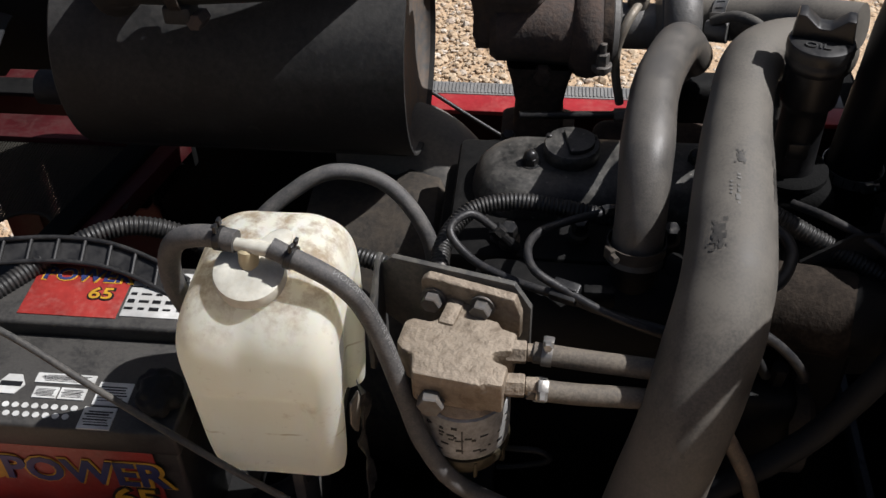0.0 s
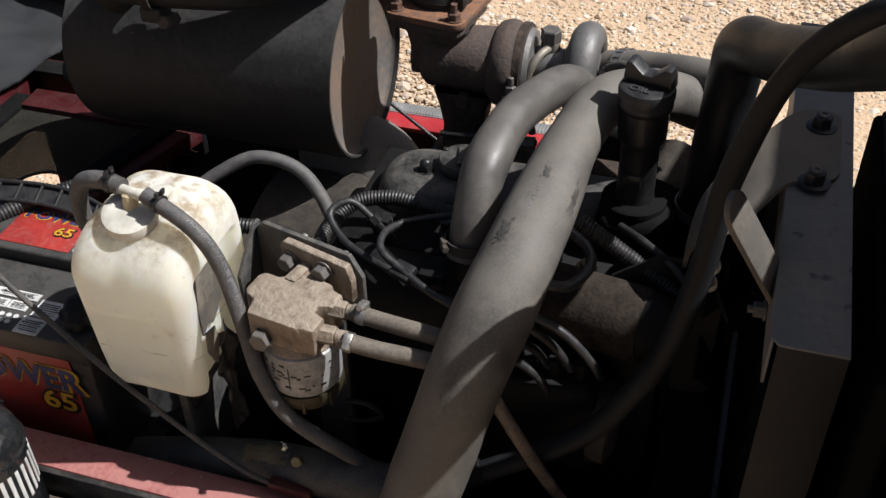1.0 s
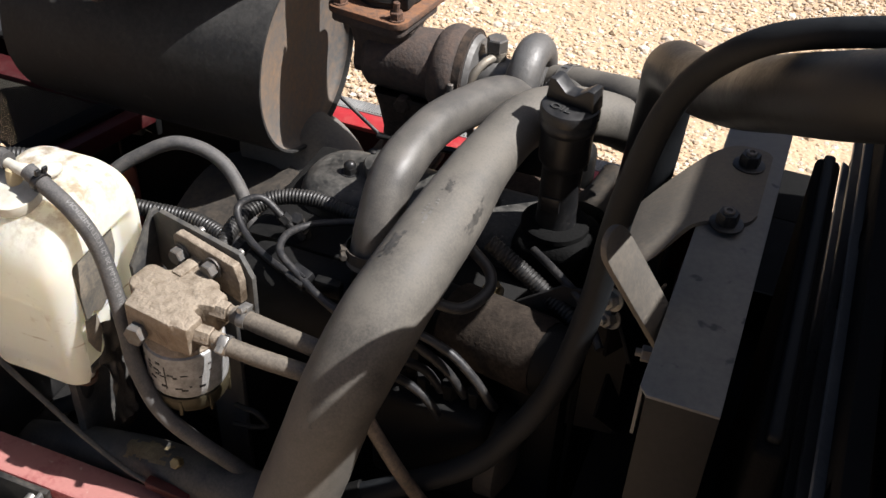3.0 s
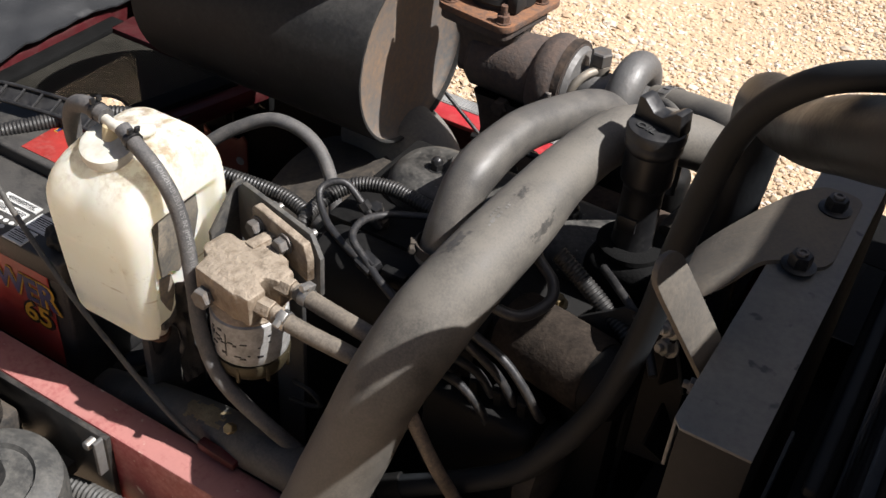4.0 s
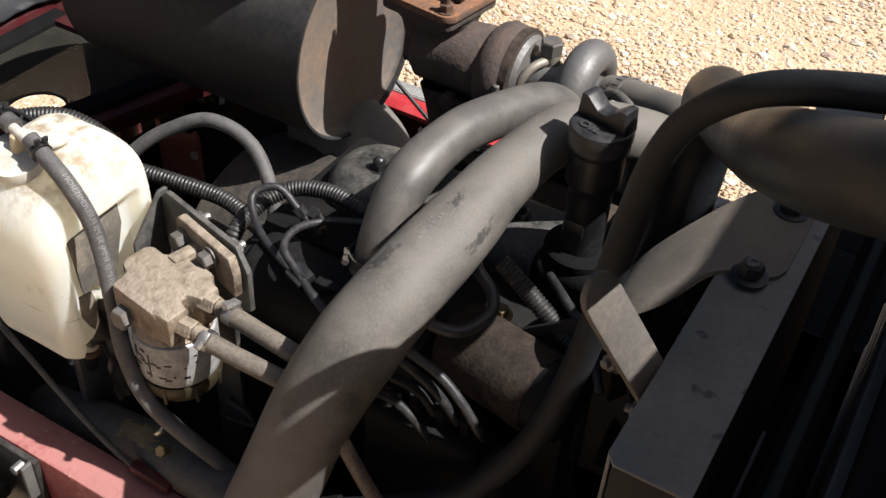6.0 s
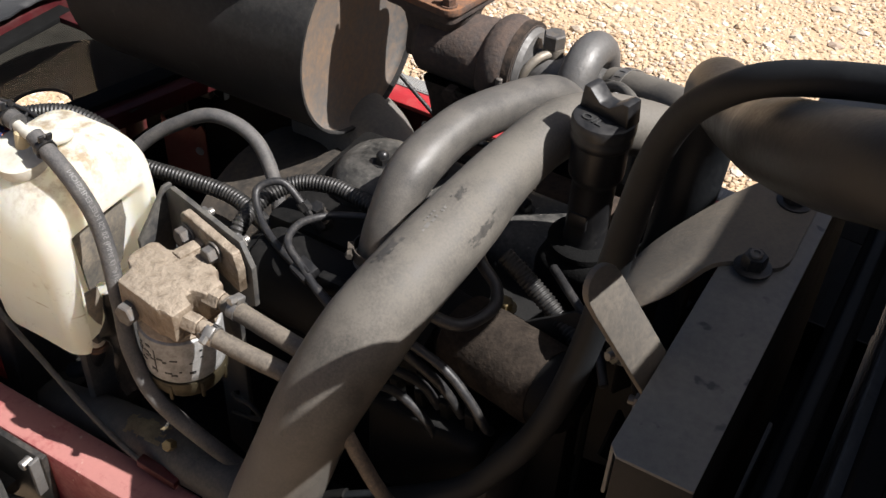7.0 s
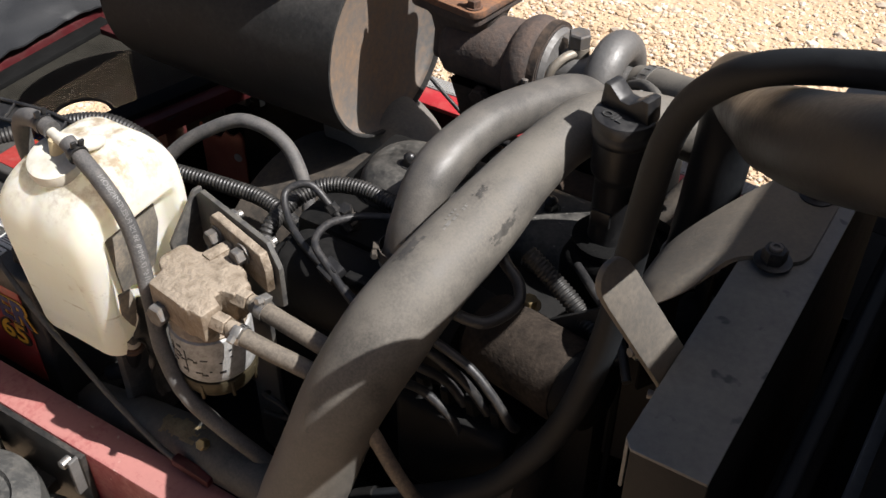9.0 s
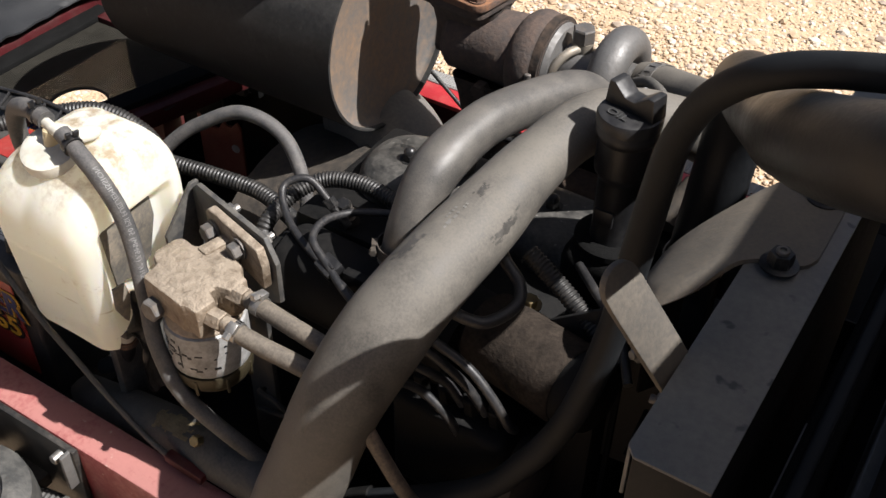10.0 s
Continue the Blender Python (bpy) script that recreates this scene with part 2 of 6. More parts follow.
def plastic_tank():
    """Translucent, yellowed polyethylene with brown stains."""
    m, t, b = nodes("yellowed_polyethylene")
    co = t.nodes.new("ShaderNodeTexCoord").outputs["Object"]
    sp = t.nodes.new("ShaderNodeSeparateXYZ")
    t.links.new(co, sp.inputs[0])
    col = ramp(t, noise_tex(t, co, 9, 4), [(0.3, (0.86, 0.83, 0.73)), (0.6, (0.885, 0.885, 0.83))])
    st = ramp(t, noise_tex(t, co, 26, 6, 0.7), [(0.6, (0, 0, 0)), (0.8, (1, 1, 1))])
    col = mix(t, maths(t, "MULTIPLY", st, 0.6), col, (0.4, 0.29, 0.17))
    tm = t.nodes.new("ShaderNodeMapRange")
    tm.inputs["From Min"].default_value, tm.inputs["From Max"].default_value = 0.975, 1.02
    t.links.new(sp.outputs["Z"], tm.inputs["Value"])
    spill = ramp(t, noise_tex(t, co, 38, 5, 0.7), [(0.44, (0, 0, 0)), (0.62, (1, 1, 1))])
    col = mix(t, maths(t, "MULTIPLY", maths(t, "MULTIPLY", spill, tm.outputs[0]), 0.75), col, (0.34, 0.23, 0.12))
    # old water line round the body
    wl = maths(t, "ABSOLUTE", maths(t, "SUBTRACT", maths(t, "ADD", sp.outputs["Z"], maths(t, "MULTIPLY", noise_tex(t, co, 14, 3), 0.012)), 0.874))
    wl = ramp(t, maths(t, "MULTIPLY", wl, 100), [(0.05, (1, 1, 1)), (0.16, (0, 0, 0))])
    wl = maths(t, "MULTIPLY", wl, ramp(t, noise_tex(t, co, 30, 4), [(0.45, (0, 0, 0)), (0.62, (1, 1, 1))]))
    col = mix(t, maths(t, "MULTIPLY", wl, 0.75), col, (0.4, 0.3, 0.17))
    dirt = ramp(t, noise_tex(t, co, 90, 4, 0.7), [(0.64, (0, 0, 0)), (0.75, (1, 1, 1))])
    col = mix(t, maths(t, "MULTIPLY", dirt, 0.3), col, (0.2, 0.15, 0.1))
    t.links.new(col, b.inputs["Base Color"])
    b.inputs["Roughness"].default_value = 0.42
    b.inputs["Subsurface Weight"].default_value = 0.5
    b.inputs["Subsurface Radius"].default_value = (0.024, 0.019, 0.012)
    b.inputs["Subsurface Scale"].default_value = 1.0
    bp = t.nodes.new("ShaderNodeBump")
    bp.inputs["Strength"].default_value, bp.inputs["Distance"].default_value = 0.15, 0.004
    t.links.new(noise_tex(t, co, 40, 3), bp.inputs["Height"])
    t.links.new(bp.outputs["Normal"], b.inputs["Normal"])
    tr = t.nodes.new("ShaderNodeBsdfTranslucent")
    t.links.new(mix(t, 1.0, col, (0.985, 0.98, 0.915), "MULTIPLY"), tr.inputs["Color"])
    ms = t.nodes.new("ShaderNodeMixShader")
    ms.inputs[0].default_value = 0.55
    t.links.new(b.outputs[0], ms.inputs[1])
    t.links.new(tr.outputs[0], ms.inputs[2])
    t.links.new(ms.outputs[0], t.nodes["Material Output"].inputs["Surface"])
    return m


M_TANK = plastic_tank()


def gravel_ground():
    m, t, b = nodes("gravel_earth")
    co = t.nodes.new("ShaderNodeTexCoord").outputs["Object"]
    v = t.nodes.new("ShaderNodeTexVoronoi")
    v.inputs["Scale"].default_value = 60
    t.links.new(co, v.inputs["Vector"])
    col = ramp(t, noise_tex(t, co, 1.6, 5), [(0.3, (0.40, 0.285, 0.18)), (0.7, (0.50, 0.365, 0.24))])
    col = mix(t, 0.5, col, ramp(t, noise_tex(t, co, 130, 4, 0.7), [(0.3, (0.55, 0.52, 0.47)), (0.7, (1.0, 0.98, 0.95))]), "MULTIPLY")
    t.links.new(col, b.inputs["Base Color"])
    b.inputs["Roughness"].default_value = 0.95
    bp = t.nodes.new("ShaderNodeBump")
    bp.inputs["Strength"].default_value, bp.inputs["Distance"].default_value = 0.5, 0.01
    t.links.new(maths(t, "ADD", v.outputs["Distance"], noise_tex(t, co, 90, 4)), bp.inputs["Height"])
    t.links.new(bp.outputs["Normal"], b.inputs["Normal"])
    return m


def stone_mat():
    m, t, b = nodes("mixed_pebbles")
    g = t.nodes.new("ShaderNodeNewGeometry")
    col = ramp(t, g.outputs["Random Per Island"], [(0.0, (0.34, 0.24, 0.15)), (0.35, (0.45, 0.335, 0.22)), (0.6, (0.50, 0.39, 0.27)), (0.8, (0.40, 0.33, 0.26)), (0.93, (0.62, 0.55, 0.46)), (1.0, (0.33, 0.25, 0.19))])
    co = t.nodes.new("ShaderNodeTexCoord").outputs["Object"]
    col = mix(t, 0.35, col, ramp(t, noise_tex(t, co, 160, 4), [(0.3, (0.5,) * 3), (0.7, (1,) * 3)]), "MULTIPLY")
    t.links.new(col, b.inputs["Base Color"])
    b.inputs["Roughness"].default_value = 0.85
    return m


M_GROUND, M_STONE = gravel_ground(), stone_mat()


# ---- builders ----
def finish(bm, sharp=38):
    bm.normal_update()
    for f in bm.faces:
        f.smooth = True
    for e in bm.edges:
        e.smooth = len(e.link_faces) == 2 and e.calc_face_angle(0.0) < radians(sharp)
    return bm


def to_mesh(name, bm, material, sharp=38):
    finish(bm, sharp)
    me = bpy.data.meshes.new(name)
    bm.to_mesh(me)
    bm.free()
    me.materials.append(material)
    return me


def thing(name, label, category, m=None, kind="", group=""):
    ob = new(name)
    ob.empty_display_size = 0.02
    if m is not None:
        ob.matrix_world = m
    return tagged(ob, label, category, group, kind)


def part(name, bm, material, parent=None, label="", sharp=38):
    ob = new(name, to_mesh(name, bm, material, sharp))
    if parent is not None:
        ob.parent = parent
    return tagged(ob, label)


def solo(name, bm, material, label, category, kind="", group="", sharp=38):
    return tagged(new(name, to_mesh(name, bm, material, sharp)), label, category, group, kind)


def box(size, at=(0, 0, 0), bevel=0.0, turn=None, seg=2, bm=None):
    out = bm or bmesh.new()
    tmp = bmesh.new()
    bmesh.ops.create_cube(tmp, size=1)
    bmesh.ops.scale(tmp, vec=size, verts=tmp.verts)
    if bevel:
        bmesh.ops.bevel(tmp, geom=tmp.edges[:], offset=bevel, segments=seg, profile=0.5, affect="EDGES")
    mt = Matrix.Translation(at) @ (turn.to_4x4() if turn is not None else Matrix())
    return merge(out, tmp, mt)


def merge(out, tmp, mt=None):
    if mt is not None:
        bmesh.ops.transform(tmp, matrix=mt, verts=tmp.verts)
    me = bpy.data.meshes.new("tmp")
    tmp.to_mesh(me)
    tmp.free()
    out.from_mesh(me)
    bpy.data.meshes.remove(me)
    return out


def axis_turn(direction):
    """The turn that takes z to direction."""
    return Vector(direction).normalized().to_track_quat("Z", "Y").to_matrix().to_4x4()


def lathe(profile, at=(0, 0, 0), direction=(0, 0, 1), seg=32, bm=None):
    """Turns (radius, height) pairs about an axis; ends at radius 0 close it."""
    out = bm or bmesh.new()
    tmp = bmesh.new()
    rings = []
    for r, h in profile:
        if r <= 1e-6:
            rings.append([tmp.verts.new((0, 0, h))])
        else:
            rings.append([tmp.verts.new((r * math.cos(2 * math.pi * k / seg), r * math.sin(2 * math.pi * k / seg), h)) for k in range(seg)])
    for a, b in zip(rings, rings[1:]):
        for k in range(seg):
            q = (k + 1) % seg
            if len(a) == 1 and len(b) > 1:
                tmp.faces.new((a[0], b[q], b[k]))
            elif len(b) == 1 and len(a) > 1:
                tmp.faces.new((a[k], a[q], b[0]))
            elif len(a) > 1:
                tmp.faces.new((a[k], a[q], b[q], b[k]))
    bmesh.ops.recalc_face_normals(tmp, faces=tmp.faces)
    return merge(out, tmp, Matrix.Translation(at) @ axis_turn(direction))


def rod(a, b, r, bevel=0.0, seg=24, bm=None):
    a, b = Vector(a), Vector(b)
    n = (b - a).length
    pr = [(0, 0), (r - bevel, 0), (r, bevel), (r, n - bevel), (r - bevel, n), (0, n)] if bevel else [(0, 0), (r, 0), (r, n), (0, n)]
    return lathe(pr, a, b - a, seg, bm)


def spline(pts, n):
    """A smooth line of n+1 points, even by length, through pts."""
    c = [Vector(p) for p in pts]
    c = [c[0] * 2 - c[1]] + c + [c[-1] * 2 - c[-2]]
    fine = []
    for i in range(1, len(c) - 2):
        for k in range(24):
            s = k / 24
            fine.append(0.5 * (2 * c[i] + (c[i + 1] - c[i - 1]) * s + (2 * c[i - 1] - 5 * c[i] + 4 * c[i + 1] - c[i + 2]) * s * s + (3 * c[i] - c[i - 1] - 3 * c[i + 1] + c[i + 2]) * s ** 3))
    fine.append(c[-2])
    d = [0.0]
    for p, q in zip(fine, fine[1:]):
        d.append(d[-1] + (q - p).length)
    out, j = [], 0
    for k in range(n + 1):
        w = d[-1] * k / n
        while j < len(d) - 2 and d[j + 1] < w:
            j += 1
        s = (w - d[j]) / max(d[j + 1] - d[j], 1e-9)
        out.append(fine[j].lerp(fine[j + 1], min(max(s, 0), 1)))
    return out, d[-1]


def sweep(pts, radius, seg=20, step=0.006, hollow=0.0, bm=None, wobble=0.0):
    """A round tube along a smooth line; radius is a number or a function of (part of the length, metres)."""
    out = bm or bmesh.new()
    _, length = spline(pts, 10)
    n = max(6, int(length / step))
    line, length = spline(pts, n)
    rings, up = [], Vector((0.31, 0.22, 0.92))
    for k, p in enumerate(line):
        d = (line[min(k + 1, n)] - line[max(k - 1, 0)]).normalized()
        u = up - d * up.dot(d)
        u.normalize()
        up = u
        v = d.cross(u)
        r = radius(k / n, length * k / n) if callable(radius) else radius
        ring = []
        for q in range(seg):
            a = 2 * math.pi * q / seg
            rr = r
            if wobble:
                o = (u * math.cos(a) + v * math.sin(a))
                rr = r * (1 + wobble * noise.noise((p + o * r) * 26))
            ring.append(out.verts.new(p + (u * math.cos(a) + v * math.sin(a)) * rr))
        rings.append(ring)
    for a, b in zip(rings, rings[1:]):
        for q in range(seg):
            w = (q + 1) % seg
            out.faces.new((a[q], a[w], b[w], b[q]))
    out.faces.new(rings[0][::-1])
    out.faces.new(rings[-1])
    return out


def ribs(r, pitch=0.0042, depth=0.13):
    def f(u, s):
        return r * (1 - depth * (0.5 + 0.5 * math.copysign(abs(math.cos(2 * math.pi * s / pitch)) ** 0.5, math.cos(2 * math.pi * s / pitch))))
    return f


def hexprism(r, h, bm=None, mt=None, dome=0.12):
    """A hexagon head with rounded shoulders, standing on z = 0."""
    out = bm or bmesh.new()
    tmp = bmesh.new()
    rings = []
    for rr, z in ((r, 0), (r, h * (1 - dome)), (r * 0.9, h)):
        rings.append([tmp.verts.new((rr * math.cos(math.pi * k / 3), rr * math.sin(math.pi * k / 3), z)) for k in range(6)])
    for a, b in zip(rings, rings[1:]):
        for k in range(6):
            tmp.faces.new((a[k], a[(k + 1) % 6], b[(k + 1) % 6], b[k]))
    tmp.faces.new(rings[-1])
    tmp.faces.new(rings[0][::-1])
    return merge(out, tmp, mt)


def bolt(at, direction, r, h, material, label, parent=None, washer=1.45, stud=0.0, name="bolt"):
    """A hexagon bolt with a washer, as a thing or as a part."""
    bm = lathe([(0, 0), (r * washer, 0), (r * washer, h * 0.2), (0, h * 0.2)], (0, 0, 0), seg=20)
    hexprism(r, h, bm, Matrix.Translation((0, 0, h * 0.2)))
    if stud:
        rod((0, 0, h), (0, 0, h * 1.2 + stud), r * 0.5, 0.0006, 12, bm)
    bmesh.ops.transform(bm, matrix=Matrix.Translation(at) @ axis_turn(direction), verts=bm.verts)
    if parent is not None:
        return part(name, bm, material, parent, label, 25)
    return solo(name, bm, material, label, "bolt", sharp=25)


def slab(outline, thick, mt=None, bevel=0.0, bm=None):
    """A plate of the given (x, y) outline, from z = 0 to thick."""
    out = bm or bmesh.new()
    tmp = bmesh.new()
    f = tmp.faces.new([tmp.verts.new((x, y, 0)) for x, y in outline])
    ex = bmesh.ops.extrude_face_region(tmp, geom=[f])
    bmesh.ops.translate(tmp, vec=(0, 0, thick), verts=[v for v in ex["geom"] if isinstance(v, bmesh.types.BMVert)])
    bmesh.ops.recalc_face_normals(tmp, faces=tmp.faces)
    if bevel:
        bmesh.ops.bevel(tmp, geom=tmp.edges[:], offset=bevel, segments=2, profile=0.5, affect="EDGES")
    return merge(out, tmp, mt)


def frame_of(origin, xdir, ydir):
    """The pose whose x and y lie along the two directions."""
    x = Vector(xdir).normalized()
    z = x.cross(Vector(ydir)).normalized()
    y = z.cross(x)
    return Matrix.Translation(origin) @ Matrix((x, y, z)).transposed().to_4x4()


def round_rect(w, h, r, n=5):
    """A rounded outline about the origin."""
    pts = []
    for cx, cy, a0 in ((w / 2 - r, h / 2 - r, 0), (-w / 2 + r, h / 2 - r, 90), (-w / 2 + r, -h / 2 + r, 180), (w / 2 - r, -h / 2 + r, 270)):
        for k in range(n + 1):
            a = radians(a0 + 90 * k / n)
            pts.append((cx + r * math.cos(a), cy + r * math.sin(a)))
    return pts


def letters(text, size, material, parent, m, label="", squash=1.0, name="lettering", depth=0.0004, fat=0.0):
    c = bpy.data.curves.new(name, "FONT")
    c.body, c.size, c.extrude, c.align_x, c.align_y = text, size, depth, "CENTER", "CENTER"
    c.resolution_u, c.offset = 3, fat
    tmp = bpy.data.objects.new("tmp", c)
    me = bpy.data.meshes.new_from_object(tmp)
    bpy.data.objects.remove(tmp)
    me.materials.clear()
    me.materials.append(material)
    me.transform(m @ Matrix.Diagonal((squash, 1, 1, 1)))
    ob = new(name, me)
    ob.parent = parent
    return tagged(ob, label)


# ---- ground ----
bm = bmesh.new()
bmesh.ops.create_grid(bm, x_segments=120, y_segments=120, size=60)
for v in bm.verts:
    v.co.z = 0.02 * noise.noise(v.co * 0.7)
ground = solo("ground", bm, M_GROUND, "pale sunlit gravel yard of earth and pebbles", "ground", "structure")


def pebbles():
    """Loose stones over the part of the yard beside the machine."""
    rnd = random.Random(4)
    base = bmesh.new()
    bmesh.ops.create_icosphere(base, subdivisions=1, radius=1)
    vs = [v.co.copy() for v in base.verts]
    fs = [[v.index for v in f.verts] for f in base.faces]
    base.free()
    verts, faces = [], []
    for k in range(112000):
        if k < 104000:
            x, y = rnd.uniform(-2.1, 1.5), 1.0 + 3.5 * rnd.random() ** 1.1
        else:
            x, y = rnd.uniform(-3.4, 1.9), 0.3 + 5.6 * rnd.random()
        s = 0.0026 + 0.0078 * rnd.random() ** 2.8 + (0.010 if rnd.random() < 0.012 else 0)
        tr = Euler((rnd.uniform(0, 6), rnd.uniform(0, 6), rnd.uniform(0, 6))).to_matrix()
        sc = Vector((s * rnd.uniform(0.8, 1.5), s * rnd.uniform(0.8, 1.3), s * rnd.uniform(0.5, 0.9)))
        z = 0.02 * noise.noise(Vector((x, y, 0)) * 0.7) + s * 0.12
        n = len(verts)
        for v in vs:
            w = tr @ v
            j = 1 + rnd.uniform(-0.18, 0.18)
            verts.append((x + w.x * sc.x * j, y + w.y * sc.y * j, z + w.z * sc.z * j))
        faces += [[n + i for i in f] for f in fs]
    me = bpy.data.meshes.new("gravel")
    me.from_pydata(verts, [], faces)
    me.materials.append(M_STONE)
    return tagged(new("gravel", me), "loose tan and white pebbles on the yard", "gravel", "", "stuff")


pebbles()


# ---- frame of the machine ----
def leg(parent, x, y, top, r=0.03):
    part("leg", box((r * 2, r * 2, top), (x, y, top / 2), 0.004), M_DARKRED, parent)


near = thing("frame_rail", "faded red painted steel frame rail along the engine", "frame rail")
part("beam", box((2.6, 0.047, 0.15), (-0.55, 0.5525, 0.617), 0.004), M_RED, near)
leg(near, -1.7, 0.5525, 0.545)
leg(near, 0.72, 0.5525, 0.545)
far = thing("frame_rail", "bright red steel frame rail behind the turbocharger", "frame rail")
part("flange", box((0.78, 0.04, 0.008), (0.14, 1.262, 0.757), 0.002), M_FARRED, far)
# left stretch of the red flange, black for the shade behind the muffler
part("flange", box((0.548, 0.04, 0.008), (-0.525, 1.262, 0.757), 0.002), M_BLOCK, far, "stretch blackened for shade")
# web dark red, with the shade on its face in the colour
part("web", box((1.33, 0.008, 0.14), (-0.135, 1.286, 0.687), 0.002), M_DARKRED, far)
leg(far, -0.74, 1.27, 0.64)
leg(far, 0.48, 1.27, 0.64)
step = thing("step_plate", "bright aluminium tread plate behind the far rail", "step plate")
part("sheet", box((0.85, 0.030, 0.004), (0.08, 1.307, 0.753), 0.001), M_ALULIGHT, step)
bm = bmesh.new()
for i in range(160):
    box((0.0024, 0.024, 0.0018), (-0.335 + i * 0.0052, 1.307, 0.7556), bm=bm)
part("tread_rib", bm, M_ALULIGHT, step, "raised tread ribs")
part("bracket", box((1.2, 0.03, 0.02), (-0.12, 1.303, 0.741)), M_DARKRED, step)
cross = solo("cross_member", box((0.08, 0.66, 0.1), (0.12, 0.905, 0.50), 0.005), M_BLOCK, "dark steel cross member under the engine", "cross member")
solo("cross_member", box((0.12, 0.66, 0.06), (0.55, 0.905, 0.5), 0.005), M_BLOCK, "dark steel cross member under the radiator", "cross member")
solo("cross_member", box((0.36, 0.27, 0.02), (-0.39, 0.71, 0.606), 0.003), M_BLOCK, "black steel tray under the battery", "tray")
# added sheets that black out lit gravel and cut bounce light
pan = thing("belly_pan", "added black sheets under the engine, in place of shaded ground", "pan")
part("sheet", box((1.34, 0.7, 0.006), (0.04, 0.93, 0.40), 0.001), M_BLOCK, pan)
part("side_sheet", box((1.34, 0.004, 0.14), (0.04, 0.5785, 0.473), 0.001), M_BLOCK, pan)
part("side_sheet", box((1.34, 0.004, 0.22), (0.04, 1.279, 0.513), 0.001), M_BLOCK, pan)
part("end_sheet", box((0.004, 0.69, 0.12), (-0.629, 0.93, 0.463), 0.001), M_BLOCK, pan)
# rear rail's red darkened in place of the shade over it
side = solo("frame_rail", box((0.06, 0.70, 0.10), (-0.80, 0.925, 0.70), 0.005), M_DARKRED, "steel frame rail across the rear, its red darkened for shade", "frame rail")
# added sheets, black where sunlit gravel would show behind the bay
bay = thing("bay_panel", "added black sheets that keep the space behind the bay dark", "panel")
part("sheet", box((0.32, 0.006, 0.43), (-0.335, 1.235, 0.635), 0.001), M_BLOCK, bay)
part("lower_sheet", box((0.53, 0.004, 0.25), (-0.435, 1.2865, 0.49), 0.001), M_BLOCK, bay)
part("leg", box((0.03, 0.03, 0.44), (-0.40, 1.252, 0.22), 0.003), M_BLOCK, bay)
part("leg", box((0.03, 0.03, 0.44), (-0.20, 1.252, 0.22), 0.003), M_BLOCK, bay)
# added panel for the dark behind the muffler; shades the gravel too
rp = thing("bulkhead", "added black sheet that darkens the space behind the muffler", "bulkhead")
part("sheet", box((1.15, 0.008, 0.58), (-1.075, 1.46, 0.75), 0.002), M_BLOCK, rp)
for x in (-1.6, -0.56):
    part("leg", box((0.04, 0.03, 0.50), (x, 1.46, 0.25), 0.003), M_BLOCK, rp)
# wire screen in its frame
scr = thing("screen_panel", "dark wire mesh screen in a black frame", "screen")
part("frame_strip", box((0.034, 0.34, 0.012), (-0.752, 1.03, 0.732), 0.002), M_FOAMSHADE, scr)
# far strip coloured to stand in for the far rail in shade
part("frame_strip", box((0.26, 0.055, 0.012), (-0.61, 1.195, 0.732), 0.002), M_DARKRED, scr, "edge strip in the far rail's shaded red")
part("frame_strip", box((0.26, 0.03, 0.012), (-0.63, 0.87, 0.732), 0.002), M_FOAMSHADE, scr)
CH = Matrix.Rotation(radians(-15.5), 3, "Z")
part("frame_strip", box((0.036, 0.30, 0.014), (-0.497, 1.05, 0.734), 0.002, CH), M_FOAMSHADE, scr)
ch = part("channel", box((0.028, 0.30, 0.030), (-0.465, 1.058, 0.716), 0.003, CH), M_DARKRED, scr, "maroon steel channel")
# end of the maroon channel, black in place of shade
part("channel_end", box((0.03, 0.012, 0.05), (-0.425, 1.205, 0.70), 0.002, CH), M_FOAMSHADE, ch)
bm = bmesh.new()
HX, HY, HR = -0.572, 0.972, 0.043
def strips(along, fixed, lo, hi, width, z):
    """Flat wires, broken where the hand hole is."""
    q = fixed - (HY if along == "x" else HX)
    cuts = []
    if abs(q) < HR:
        w = math.sqrt(HR * HR - q * q)
        c = HX if along == "x" else HY
        cuts = [(lo, c - w), (c + w, hi)]
    else:
        cuts = [(lo, hi)]
    for a, b in cuts:
        if b > a:
            if along == "x":
                box((b - a, width, width * 0.6), ((a + b) / 2, fixed, z), bm=bm)
            else:
                box((width, b - a, width * 0.6), (fixed, (a + b) / 2, z), bm=bm)
for k in range(84):
    strips("x", 0.872 + k * 0.004, -0.74, -0.45 if k > 40 else -0.49, 0.0019, 0.727)
for k in range(68):
    strips("y", -0.742 + k * 0.004, 0.872, 1.205, 0.0019, 0.7282)
part("wire_mesh", bm, M_SCREEN, scr, "fine wire mesh with a round hand hole")
bm = lathe([(HR, 0), (HR + 0.004, 0), (HR + 0.004, 0.003), (HR, 0.003), (HR, 0)], (HX, HY, 0.727), seg=36)
part("hole_ring", bm, M_SCREEN, scr)
part("leg", box((0.02, 0.02, 0.09), (-0.74, 0.89, 0.69)), M_DARKRED, scr)
# clevis with its pin, and the salmon plate below
cl = thing("clevis", "maroon steel clevis with a pin and ring", "clevis")
# cheek and arm black, for the shade on the maroon steel
part("cheek", box((0.008, 0.05, 0.075), (-0.425, 1.13, 0.675), 0.002, CH), M_BLOCK, cl)
part("pin", rod((-0.43, 1.135, 0.69), (-0.405, 1.14, 0.69), 0.010, 0.002, 20), M_BOLT, cl, "dull steel pin")
